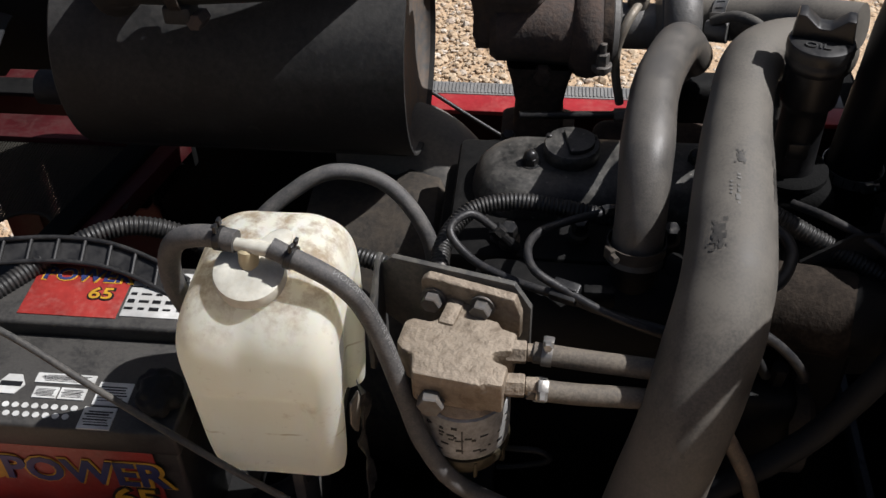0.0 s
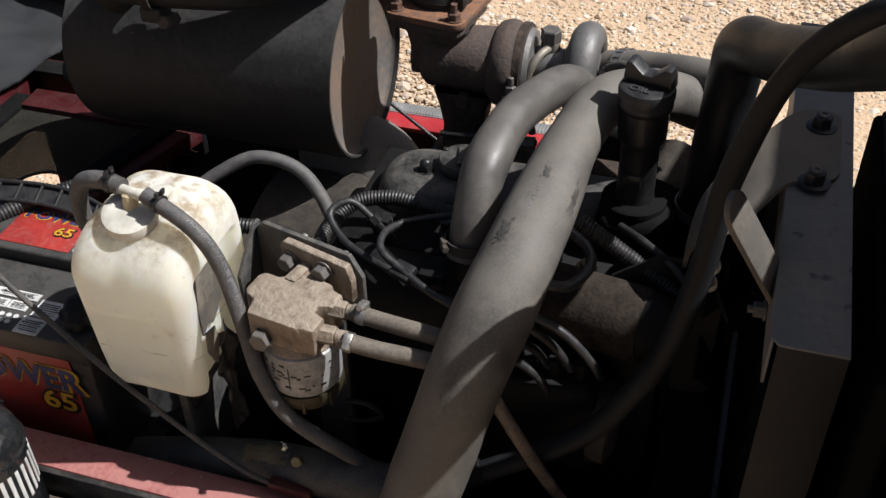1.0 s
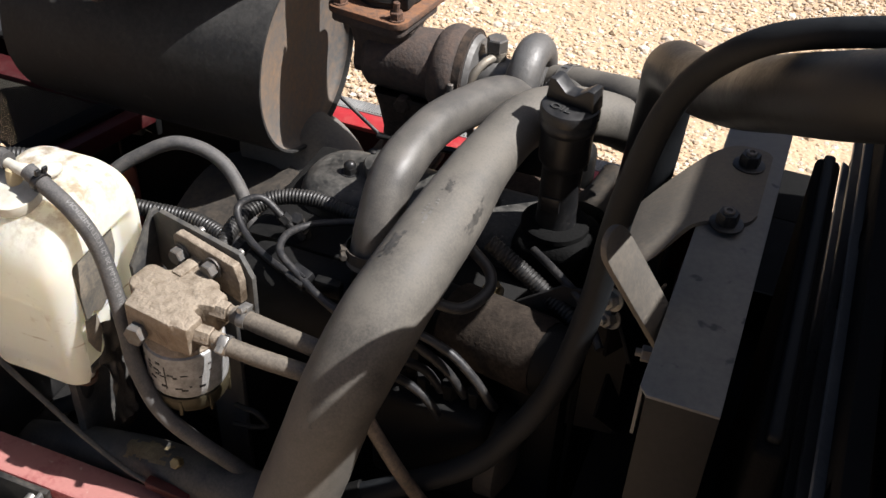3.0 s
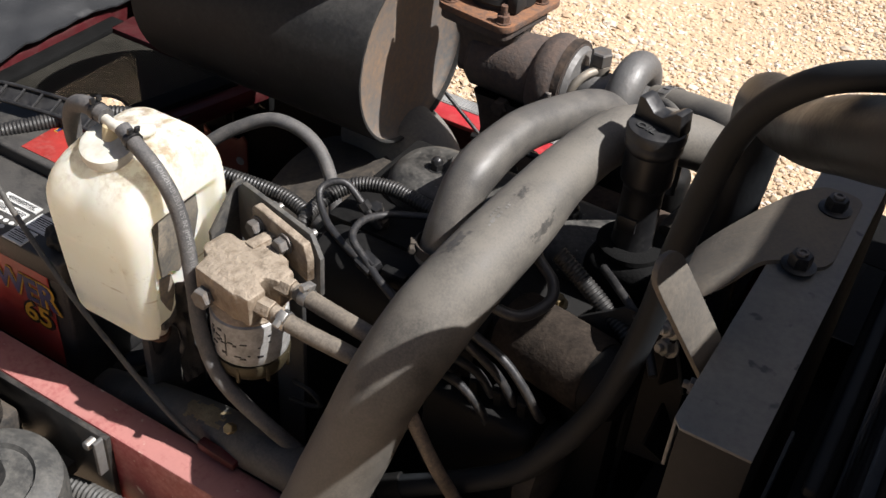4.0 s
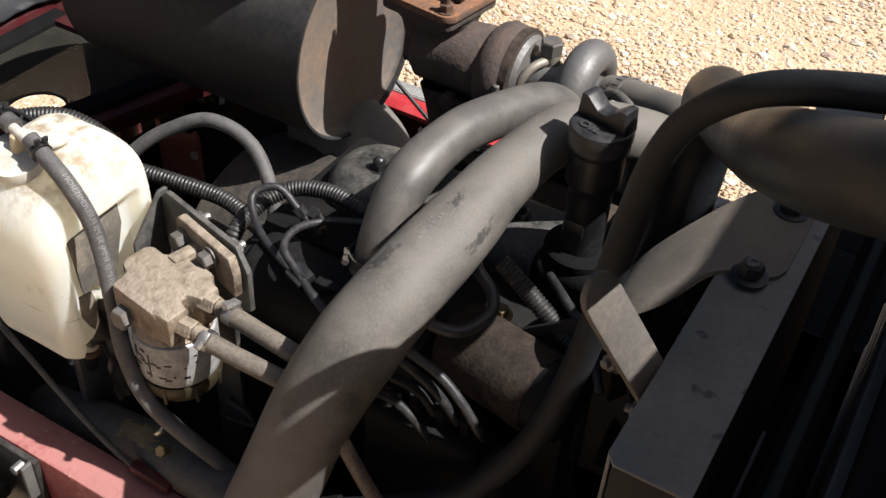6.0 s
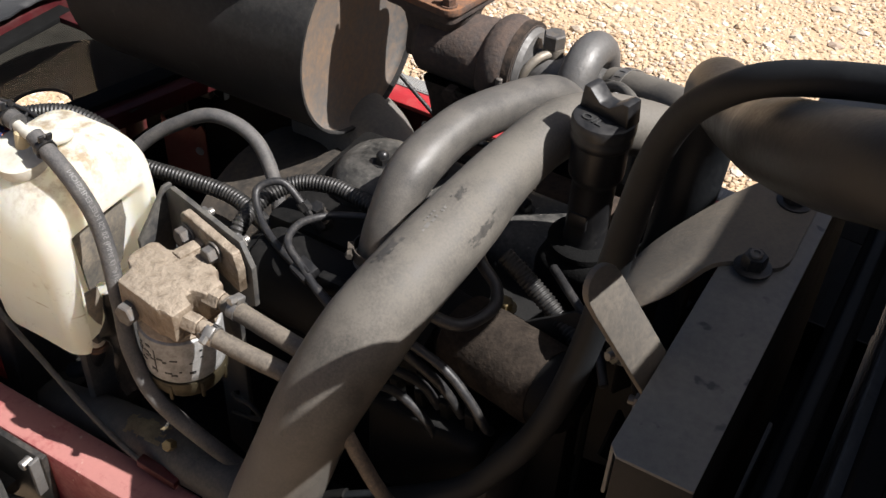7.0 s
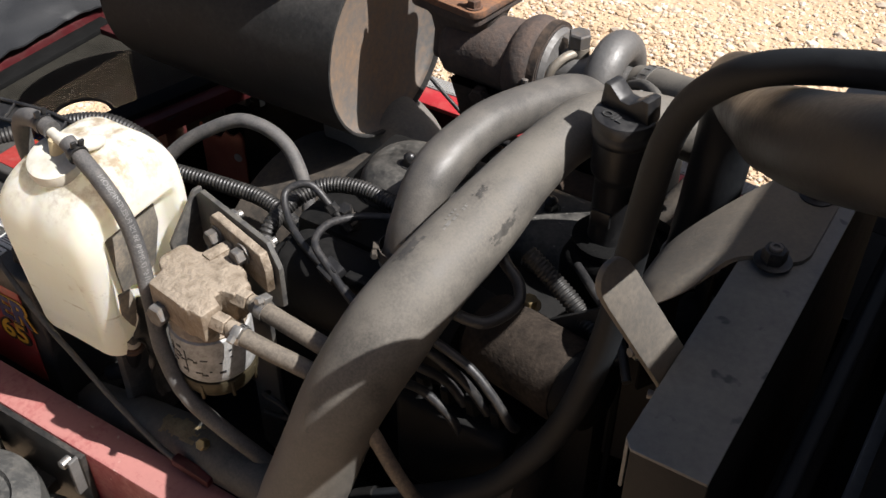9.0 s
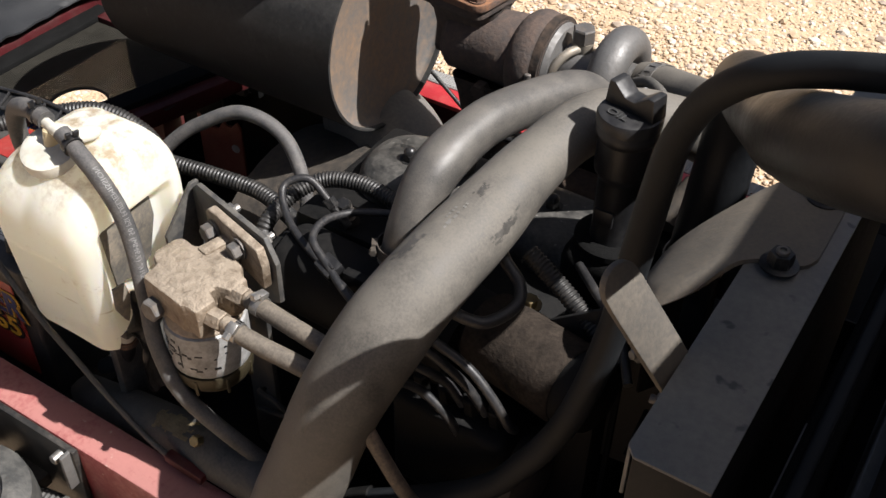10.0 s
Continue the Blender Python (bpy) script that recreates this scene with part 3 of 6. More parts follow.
part("ring", sweep([(-0.405, 1.14, 0.70), (-0.392, 1.142, 0.708), (-0.382, 1.142, 0.70), (-0.388, 1.141, 0.69), (-0.402, 1.14, 0.692)], 0.0014, 8, 0.002), M_STEEL, cl)
part("arm", box((0.02, 0.02, 0.12), (-0.43, 1.20, 0.64), 0.003), M_FOAMSHADE, cl)
for c in cl.children:
    c.data.transform(Matrix.Translation((-0.050, 0.075, -0.026)))
bm = slab([(-0.05, -0.08), (0.042, -0.08), (0.042, 0.05), (0.034, 0.062), (0.022, 0.05), (0.012, 0.05), (0.004, 0.056), (-0.008, 0.038), (-0.03, 0.038), (-0.05, 0.06)], 0.006, frame_of((-0.545, 1.235, 0.505), (1, 0.12, 0), (0, 0, 1)), 0.001)
plate = solo("plate", bm, M_SALMON, "faded salmon red steel plate with a notched top", "plate")
# white disc painted as sunlit ground seen through the hole
part("hole", lathe([(0, 0), (0.0085, 0), (0.0085, 0.001), (0, 0.001)], (-0.517, 1.231, 0.512), (0.12, -1, 0), 20), M_WHITE, plate)
part("stay", box((0.03, 0.02, 0.30), (-0.56, 1.272, 0.61), 0.003), M_FOAMSHADE, plate)
part("post", box((0.03, 0.03, 0.45), (-0.55, 1.25, 0.225), 0.003), M_DARKRED, plate)
# grey cloth draped over what lies behind
bm = bmesh.new()
bmesh.ops.create_grid(bm, x_segments=60, y_segments=60, size=0.5)
for v in bm.verts:
    x, y = v.co.x, v.co.y
    n = noise.noise(Vector((x * 4, y * 4, 3))) * 0.035 + noise.noise(Vector((x * 11, y * 11, 1))) * 0.014 + abs(noise.noise(Vector((x * 7 + y * 3, y * 5, 7)))) * 0.02
    sag = max(0, x - 0.32)
    n += 0.01 * abs(noise.noise(Vector((x * 16, y * 22, 5)))) + 0.006 * noise.noise(Vector((x * 40, y * 30, 2)))
    v.co = Vector((-1.140 + x * 0.76 + 0.02 * noise.noise(Vector((y * 5, 2, 0))) * (x + 0.5), 1.02 + y * 0.86, max(0.757 - 0.1 * max(0, x - 0.46), 0.800 + n * (1 - max(0, x) * 0.9) - 0.22 * sag)))
bmesh.ops.solidify(bm, geom=bm.faces[:], thickness=0.003)
tarp = solo("tarp", bm, M_TARP, "crumpled grey vinyl cover draped behind the rail", "cover", sharp=70)
solo("rear_box", box((0.4, 0.5, 0.75), (-1.32, 0.85, 0.375), 0.02), M_BLOCK, "black steel box under the grey cover", "box")

# ---- small things outside the near rail ----
sb = thing("rail_strap", "black steel strap bolted beside the near rail", "strap")
part("bar", box((0.30, 0.008, 0.14), (-0.255, 0.5245, 0.622), 0.002), M_BLACKSTEEL, sb)
part("lug", box((0.006, 0.018, 0.055), (-0.112, 0.517, 0.664), 0.002), M_ALU, sb)
part("bolt", rod((-0.125, 0.521, 0.680), (-0.125, 0.507, 0.680), 0.006, 0.001, 10), M_STEEL, sb)
alt = thing("alternator", "weathered grey cast alternator with a black pulley nut", "alternator")
part("body", lathe([(0, 0), (0.07, 0), (0.078, 0.01), (0.08, 0.06), (0.078, 0.078), (0.066, 0.088), (0.05, 0.09), (0.046, 0.084), (0, 0.084)], (-0.195, 0.432, 0.572), (0.05, -0.1, 1), 56), M_GREYCASTING, alt)
part("nut", lathe([(0, 0), (0.024, 0), (0.024, 0.02), (0.02, 0.026), (0.012, 0.027), (0.012, 0.036), (0, 0.038)], (-0.202, 0.424, 0.65), (0.05, -0.1, 1), 24), M_DARKBOLT, alt, "black rounded nut")
for k in range(5):
    a = 2 * math.pi * (k + 0.3) / 5
    part("bolt", rod((-0.203 + 0.06 * math.cos(a), 0.428 + 0.06 * math.sin(a), 0.645), (-0.203 + 0.06 * math.cos(a), 0.427 + 0.06 * math.sin(a), 0.658), 0.006, 0.001, 6), M_BOLT, alt)
part("bracket", box((0.06, 0.08, 0.02), (-0.2, 0.49, 0.60), 0.003), M_BLACKSTEEL, alt)
# ribbed grey hose below the strap
bm = sweep([(-0.19, 0.488, 0.592), (-0.151, 0.496, 0.598), (-0.115, 0.500, 0.600), (-0.06, 0.505, 0.598), (0.02, 0.505, 0.58)], ribs(0.015, 0.0062, 0.16), seg=18, step=0.0011)
solo("ribbed_hose", bm, M_GREYCASTING, "grey ribbed flexible hose beside the rail", "hose", sharp=60)
of2 = thing("oil_filter", "glossy black spin-on oil filter can with white print", "filter")
CX, CY = -0.290, 0.462
part("can", lathe([(0, 0), (0.046, 0), (0.050, 0.008), (0.050, 0.148), (0.0475, 0.162), (0.040, 0.171), (0.02, 0.176), (0, 0.177)], (CX, CY, 0.652), (0, 0, 1), 64), M_GLOSSBLACK, of2, "glossy black can")
part("seam", lathe([(0.050, 0), (0.0522, 0.003), (0.050, 0.006)], (CX, CY, 0.792), (0, 0, 1), 64), M_GLOSSBLACK, of2)
for k in range(9):
    a = radians(-40 + 11 * k)
    part("print_bar", box((0.0008, 0.0045, 0.05), (CX + 0.0502 * math.cos(a), CY + 0.0502 * math.sin(a), 0.755), 0, Matrix.Rotation(a, 3, "Z")), M_WHITE, of2)
part("base", box((0.08, 0.07, 0.05), (CX, CY + 0.02, 0.632), 0.006), M_CAST, of2)

# unseen raised hood beyond the radiator, placed and sized to shade it
hood = thing("hood", "unseen raised black sheet steel hood that shades the radiator", "hood")
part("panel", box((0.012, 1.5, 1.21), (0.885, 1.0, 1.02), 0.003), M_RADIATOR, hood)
# added sheet that keeps the ground beside the grille black
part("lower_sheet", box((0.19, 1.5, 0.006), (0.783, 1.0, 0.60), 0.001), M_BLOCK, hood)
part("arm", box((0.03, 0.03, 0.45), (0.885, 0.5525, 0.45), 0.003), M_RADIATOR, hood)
part("prop", box((0.25, 0.03, 0.03), (0.77, 0.5525, 0.53), 0.003), M_RADIATOR, hood)

# ---- engine ----
engine = thing("engine", "dirty black diesel engine with a dusty valve cover", "engine")
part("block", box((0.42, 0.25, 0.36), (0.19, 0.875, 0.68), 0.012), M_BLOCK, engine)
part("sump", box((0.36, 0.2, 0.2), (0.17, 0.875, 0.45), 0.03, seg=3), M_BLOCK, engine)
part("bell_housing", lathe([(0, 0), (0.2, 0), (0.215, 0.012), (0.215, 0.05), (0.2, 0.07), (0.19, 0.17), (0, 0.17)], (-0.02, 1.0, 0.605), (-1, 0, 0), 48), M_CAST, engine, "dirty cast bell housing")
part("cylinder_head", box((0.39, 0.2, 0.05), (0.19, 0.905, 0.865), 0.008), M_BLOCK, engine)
# valve cover with rounded ends
bm = bmesh.new()
cov = [(0.165, 0.056, 0.86), (0.170, 0.059, 0.868), (0.170, 0.059, 0.892), (0.166, 0.056, 0.908), (0.157, 0.048, 0.919), (0.145, 0.036, 0.924), (0.0, 0.0, 0.926)]
rings = []
for hx, hy, z in cov:
    if hx == 0:
        rings.append([bm.verts.new((0.185, 0.922, z))])
        continue
    rings.append([bm.verts.new((0.185 + x, 0.922 + y, z)) for x, y in round_rect(2 * hx, 2 * hy, hy * 0.92, 8)])
for a, b in zip(rings, rings[1:]):
    n = len(a)
    for k in range(n):
        if len(b) == 1:
            bm.faces.new((a[k], a[(k + 1) % n], b[0]))
        else:
            bm.faces.new((a[k], a[(k + 1) % n], b[(k + 1) % n], b[k]))
valve = part("valve_cover", bm, M_COVER, engine, "dusty dark valve cover", 60)
bm = lathe([(0.0115, 0), (0.0115, 0.002), (0.0085, 0.002)], (0.077, 0.916, 0.923), seg=20)
hexprism(0.0085, 0.009, bm, Matrix.Translation((0.077, 0.916, 0.924)), 0.05)
lathe([(0.0075, 0), (0.0072, 0.004), (0.0045, 0.0075), (0, 0.009)], (0.077, 0.916, 0.932), seg=18, bm=bm)
part("nut", bm, M_DARKBOLT, valve, "black domed nut")
bm = lathe([(0.0115, 0), (0.0115, 0.002), (0.0085, 0.002)], (0.25, 0.93, 0.923), seg=20)
hexprism(0.0085, 0.009, bm, Matrix.Translation((0.25, 0.93, 0.924)), 0.05)
lathe([(0.0075, 0), (0.0072, 0.004), (0.0045, 0.0075), (0, 0.009)], (0.25, 0.93, 0.932), seg=18, bm=bm)
part("nut", bm, M_DARKBOLT, valve, "black domed nut")
# breather disc with a raised D
disc = part("breather", lathe([(0.029, 0), (0.030, 0.004), (0.030, 0.014), (0.0285, 0.016), (0.019, 0.0162), (0, 0.0162)], (0.120, 0.932, 0.925), seg=40), M_COVER, engine, "round breather cap held by two screws")
pts = [(0.021 * math.cos(radians(a)), 0.021 * math.sin(radians(a))) for a in range(-115, 116, 10)]
bm = slab(pts, 0.006, Matrix.Translation((0.123, 0.932, 0.940)) @ Matrix.Rotation(radians(10), 4, "Z"), 0.0012)
part("boss", bm, M_COVER, disc)
for sx in (-0.0245, 0.0225):
    part("screw", lathe([(0.0035, 0), (0.0035, 0.002), (0.002, 0.003), (0, 0.003)], (0.120 + sx, 0.932 + 0.01, 0.941), seg=12), M_DARKBOLT, disc)
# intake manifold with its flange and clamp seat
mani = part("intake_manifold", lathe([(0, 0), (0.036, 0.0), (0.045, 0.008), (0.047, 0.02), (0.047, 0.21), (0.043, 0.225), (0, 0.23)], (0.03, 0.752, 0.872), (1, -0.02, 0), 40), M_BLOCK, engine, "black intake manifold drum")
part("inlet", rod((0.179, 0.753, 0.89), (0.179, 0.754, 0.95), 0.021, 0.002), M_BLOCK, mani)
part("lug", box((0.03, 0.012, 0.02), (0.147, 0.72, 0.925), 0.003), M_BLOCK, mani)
# timing cover and filler base blackened in place of shade
part("timing_cover", box((0.10, 0.2, 0.34), (0.36, 0.9, 0.705), 0.015, seg=3), M_FOAMSHADE, engine)
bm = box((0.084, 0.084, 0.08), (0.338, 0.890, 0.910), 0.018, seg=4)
part("filler_base", bm, M_FOAMSHADE, engine)
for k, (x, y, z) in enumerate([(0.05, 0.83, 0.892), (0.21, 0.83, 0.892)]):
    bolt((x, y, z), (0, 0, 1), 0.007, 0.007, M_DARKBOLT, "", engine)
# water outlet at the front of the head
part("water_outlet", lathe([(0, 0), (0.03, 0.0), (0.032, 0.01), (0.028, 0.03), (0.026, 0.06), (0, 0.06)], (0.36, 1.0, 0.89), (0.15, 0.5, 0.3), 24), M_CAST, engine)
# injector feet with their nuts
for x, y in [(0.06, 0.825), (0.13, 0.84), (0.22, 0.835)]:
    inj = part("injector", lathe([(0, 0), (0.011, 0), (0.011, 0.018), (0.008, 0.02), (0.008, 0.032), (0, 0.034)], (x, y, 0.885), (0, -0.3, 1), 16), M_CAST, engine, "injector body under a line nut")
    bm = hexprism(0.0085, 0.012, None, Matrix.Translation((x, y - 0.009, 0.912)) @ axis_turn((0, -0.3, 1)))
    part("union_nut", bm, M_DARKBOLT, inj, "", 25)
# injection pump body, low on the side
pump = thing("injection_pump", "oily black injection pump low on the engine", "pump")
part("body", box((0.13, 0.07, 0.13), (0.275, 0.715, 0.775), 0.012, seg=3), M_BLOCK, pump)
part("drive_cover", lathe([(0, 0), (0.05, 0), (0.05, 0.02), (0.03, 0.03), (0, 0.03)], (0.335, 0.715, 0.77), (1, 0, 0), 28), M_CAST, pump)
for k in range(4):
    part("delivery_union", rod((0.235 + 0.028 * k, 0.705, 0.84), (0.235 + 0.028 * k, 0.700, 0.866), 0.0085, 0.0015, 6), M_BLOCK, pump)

# starter motor
st = thing("starter_motor", "brown, dirt-caked starter motor on the engine's side", "starter motor")
d = Vector((0.13, -0.033, 0.012)).normalized()
part("body", lathe([(0, 0), (0.038, 0), (0.041, 0.003), (0.041, 0.105), (0.039, 0.112), (0, 0.112)], (0.272, 0.762, 0.893), d, 40), M_DIRT, st, "caked brown barrel")
part("end_cap", lathe([(0, 0), (0.038, 0), (0.038, 0.012), (0.033, 0.026), (0.012, 0.03), (0, 0.03)], Vector((0.272, 0.762, 0.893)) + d * 0.112, d, 32), M_BLOCK, st)
part("nose", rod(Vector((0.272, 0.762, 0.893)) - d * 0.06, (0.272, 0.762, 0.893), 0.034, 0.003), M_BLOCK, st)
bm = hexprism(0.008, 0.008, None, Matrix.Translation((0.303, 0.785, 0.926)))
lathe([(0, 0), (0.012, 0), (0.012, 0.002), (0, 0.002)], (0.303, 0.785, 0.924), seg=18, bm=bm)
part("terminal_nut", bm, M_GOLD, st, "shiny brass terminal nut", 25)

# black gusset plate behind the starter
bm = slab([(0.0, 0.0), (0.045, 0.033), (0.12, 0.03), (0.12, -0.16), (0.0, -0.16)], 0.004, frame_of((0.332, 0.775, 0.932), (0.093, 0.01, 0.0), (0, 0, 1)), 0.0008)
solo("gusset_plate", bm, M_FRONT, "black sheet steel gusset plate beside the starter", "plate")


# ---- hoses and lines ----
def hose(name, pts, r, mat, label, category="hose", group="", **kw):
    return solo(name, sweep(pts, r, **kw), mat, label, category, "", group, sharp=60)


def clamp(parent, at, direction, r, w=0.009, screw=(0, 0, 1), mat=None):
    """A worm-drive band with slots, its housing and its screw."""
    mat = mat or M_STEEL
    at, d, s = Vector(at), Vector(direction).normalized(), Vector(screw)
    s = (s - d * s.dot(d)).normalized()
    c = part("hose_clamp", lathe([(r, -w / 2), (r + 0.0011, -w / 2), (r + 0.0011, w / 2), (r, w / 2), (r, -w / 2)], at, d, 28), mat, parent, "steel worm-drive clamp")
    t = d.cross(s)
    m = frame_of(at + s * (r + 0.0028), t, d)
    bm = box((0.011, w * 1.05, 0.0065), (0, 0, 0), 0.0012)
    bmesh.ops.transform(bm, matrix=m, verts=bm.verts)
    part("housing", bm, mat, c)
    a = at + s * (r + 0.0038)
    bm = rod(a + t * 0.005, a + t * 0.0125, 0.0042, 0.0008, 6)
    part("screw", bm, mat, c)
    bm = bmesh.new()
    for k in range(5):
        ang = radians(-105 + 20 * k)
        u = s * math.cos(ang) + t * math.sin(ang)
        mm = frame_of(at + u * (r + 0.0012), u.cross(d), d)
        tmp = bmesh.new()
        box((0.0012, w * 0.6, 0.0005), (0, 0, 0), bm=tmp)
        merge(bm, tmp, mm)
    part("slot", bm, M_INK, c)
    return c


def wrap_text(name, text, pts, r, s0, angle, size, material, parent, flip=1):
    """Letters lying on a hose, running along it."""
    c = bpy.data.curves.new(name, "FONT")
    c.body, c.size, c.resolution_u = text, size, 2
    tmp = bpy.data.objects.new("tmp", c)
    me = bpy.data.meshes.new_from_object(tmp)
    bpy.data.objects.remove(tmp)
    n = 400
    line, length = spline(pts, n)
    fr = []
    for k in range(n + 1):
        d = (line[min(k + 1, n)] - line[max(k - 1, 0)]).normalized()
        up = Vector((0.55, -0.45, 0.7))
        u = (up - d * up.dot(d)).normalized()
        fr.append((line[k], u, d.cross(u)))
    for v in me.vertices:
        s = min(max((s0 + flip * v.co.x) / length * n, 0), n - 1e-6)
        k = int(s)
        p = fr[k][0].lerp(fr[k + 1][0], s - k)
        a = radians(angle) + flip * v.co.y / r
        v.co = p + (fr[k][1] * math.cos(a) + fr[k][2] * math.sin(a)) * (r + 0.0005)
    me.materials.clear()
    me.materials.append(material)
    ob = new(name, me)
    ob.parent = parent
    return ob


def hose_patch(name, pts, r, s0, s1, angle, span, material, parent, label="", ragged=0.5, seed=0.0, lift=0.0005):
    """A thin patch of print, smudge or painted sunlight that lies on a hose, between two lengths along it, with a
    ragged outline.
    """
    n = 400
    line, length = spline(pts, n)
    bm, grid, A, B = bmesh.new(), [], 28, 12
    for i in range(A + 1):
        s = s0 + (s1 - s0) * i / A
        k = min(max(int(s / length * n), 1), n - 1)
        d = (line[k + 1] - line[k - 1]).normalized()
        u = Vector((0.55, -0.45, 0.7))
        u = (u - d * u.dot(d)).normalized()
        v = d.cross(u)
        rr = r(s / length, s) if callable(r) else r
        grid.append([bm.verts.new(line[k] + (u * math.cos(a) + v * math.sin(a)) * (rr * 1.018 + lift)) for a in (radians(angle + span * (j / B - 0.5)) for j in range(B + 1))])
    for i in range(A):
        for j in range(B):
            q = max(abs((i + 0.5) / A - 0.5), abs((j + 0.5) / B - 0.5)) * 2
            if q < 1 - ragged * (0.5 + 0.9 * noise.noise(Vector((i * 0.31 + seed, j * 0.37, seed)))):
                bm.faces.new((grid[i][j], grid[i + 1][j], grid[i + 1][j + 1], grid[i][j + 1]))
    bmesh.ops.delete(bm, geom=[v for v in bm.verts if not v.link_faces], context="VERTS")
    bm.normal_update()
    mid = line[min(max(int((s0 + s1) / 2 / length * n), 0), n)]
    if sum(f.normal.dot(f.calc_center_median() - mid) for f in bm.faces) < 0:
        bmesh.ops.reverse_faces(bm, faces=bm.faces)
    return part(name, bm, material, parent, label, 60)


BIG = [(0.14, 0.50, 0.62), (0.178, 0.543, 0.756), (0.2, 0.569, 0.839), (0.223, 0.6, 0.929), (0.245, 0.662, 0.995), (0.258, 0.771, 1.023), (0.268, 0.852, 1.042), (0.29, 0.929, 1.050), (0.345, 0.985, 1.035), (0.39, 1.03, 1.0)]


def big_radius(u, s):
    k = min(1, max(0, (u - 0.5) / 0.28))
    return 0.0395 - 0.010 * (k * k * (3 - 2 * k)) + 0.0006 * math.sin(s * 37)


big = hose("radiator_hose", BIG, big_radius, M_HOSE, "thick dusty grey rubber hose across the engine", seg=40, wobble=0.02, step=0.004)
for k in range(8):
    w = 0.0016 if k in (2, 5) else 0.0034
    hose_patch("print_bar", BIG, big_radius, 0.490 + 0.0046 * k, 0.490 + 0.0046 * k + w, -38 - (k % 3), 4 + (k * 7) % 4, M_HOSEPRINT, big, "", 0.25, k, -0.0004)
    if k < 4:
        hose_patch("print_bar", BIG, big_radius, 0.500 + 0.0046 * k, 0.5034 + 0.0046 * k, -48, 5, M_HOSEPRINT, big, "", 0.4, k + 9, -0.0004)
for s0, s1, ang, span, seed in ((0.445, 0.480, -60, 24, 3.1), (0.536, 0.556, -38, 16, 7.7), (0.505, 0.560, 26, 20, 12.9), (0.300, 0.335, -40, 22, 5.2)):
    hose_patch("smudge", BIG, big_radius, s0, s1, ang, span, M_SMUDGE, big, "dark oily smudge", 0.75, seed, -0.0003)
hose_patch("mould_line", BIG, big_radius, 0.470, 0.4707, 10, 60, M_HOSEPRINT, big, "faint mould line", 0.0)
SHOSE = [(0.179, 0.754, 0.940), (0.181, 0.768, 0.985), (0.183, 0.803, 1.024), (0.190, 0.868, 1.037), (0.203, 0.933, 1.032), (0.228, 1.015, 1.014), (0.248, 1.055, 0.975)]
sh = hose("intake_hose", SHOSE, lambda u, s: 0.0236 + 0.0026 * math.exp(-((s - 0.0) / 0.012) ** 2) + 0.0015 * math.exp(-((u - 0.3) / 0.08) ** 2), M_SHOSE, "curved grey braided rubber hose on the intake manifold", seg=36, wobble=0.02, step=0.004)
clamp(sh, (0.179, 0.756, 0.958), (0, 0.1, 1), 0.0262, 0.012, (-0.8, -0.5, 0), M_CAST)
def fade(v, lo, hi):
    k = min(1, max(0, (v - lo) / (hi - lo)))
    return k * k * (3 - 2 * k)


FAT = [(0.405, 0.93, 0.86), (0.411, 0.93, 0.944), (0.417, 0.93, 1.03), (0.421, 0.928, 1.1), (0.426, 0.905, 1.152), (0.458, 0.828, 1.187), (0.500, 0.715, 1.247), (0.533, 0.607, 1.314), (0.588, 0.519, 1.374), (0.705, 0.441, 1.451)]
ah = hose("air_hose", FAT, lambda u, s: 0.0275 - 0.0026 * fade(u, 0.40, 0.66), M_AIRHOSE, "fat black rubber air hose bent over the radiator", seg=40, wobble=0.012)
clamp(ah, (0.410, 0.93, 0.925), (0.006, 0, 0.084), 0.0305, 0.012, (0.3, -0.9, 0))
THIN = [(0.213, 0.608, 0.746), (0.328, 0.646, 0.809), (0.375, 0.657, 0.874), (0.407, 0.666, 0.95), (0.424, 0.68, 1.04), (0.433, 0.684, 1.137), (0.459, 0.640, 1.265), (0.496, 0.600, 1.337), (0.546, 0.592, 1.366), (0.644, 0.568, 1.395), (0.755, 0.518, 1.424)]
thin = hose("coolant_hose", THIN, lambda u, s: 0.0122 - 0.0030 * fade(u, 0.45, 0.72), M_BLACKHOSE, "long black rubber hose looping up over the radiator", wobble=0.02)
part("end_collar", rod((0.213, 0.608, 0.746), (0.235, 0.616, 0.758), 0.0145, 0.001, 20), M_BLOCK, thin)
FUEL = [(-0.122, 0.626, 1.052), (-0.066, 0.615, 1.026), (-0.041, 0.613, 0.981), (-0.018, 0.598, 0.914), (0.0, 0.585, 0.864), (0.032, 0.582, 0.811), (0.101, 0.605, 0.735), (0.13, 0.62, 0.70)]
fh = hose("fuel_hose", FUEL, 0.0085, M_FUELHOSE, "grey rubber fuel hose from the tank cap", step=0.003)
wrap_text("lettering", "5/16\" (7.9MM) 50 PSI FUEL/EMISSION", FUEL, 0.0085, 0.165, 0, 0.0072, M_GREYPRINT, fh, -1)
oh = hose("overflow_hose", [(-0.25, 0.80, 0.83), (-0.211, 0.83, 0.885), (-0.177, 0.853, 0.913), (-0.128, 0.873, 0.934), (-0.071, 0.877, 0.917), (-0.027, 0.854, 0.867), (-0.018, 0.83, 0.80)], 0.0085, M_FUELHOSE, "arched black rubber hose behind the tank")
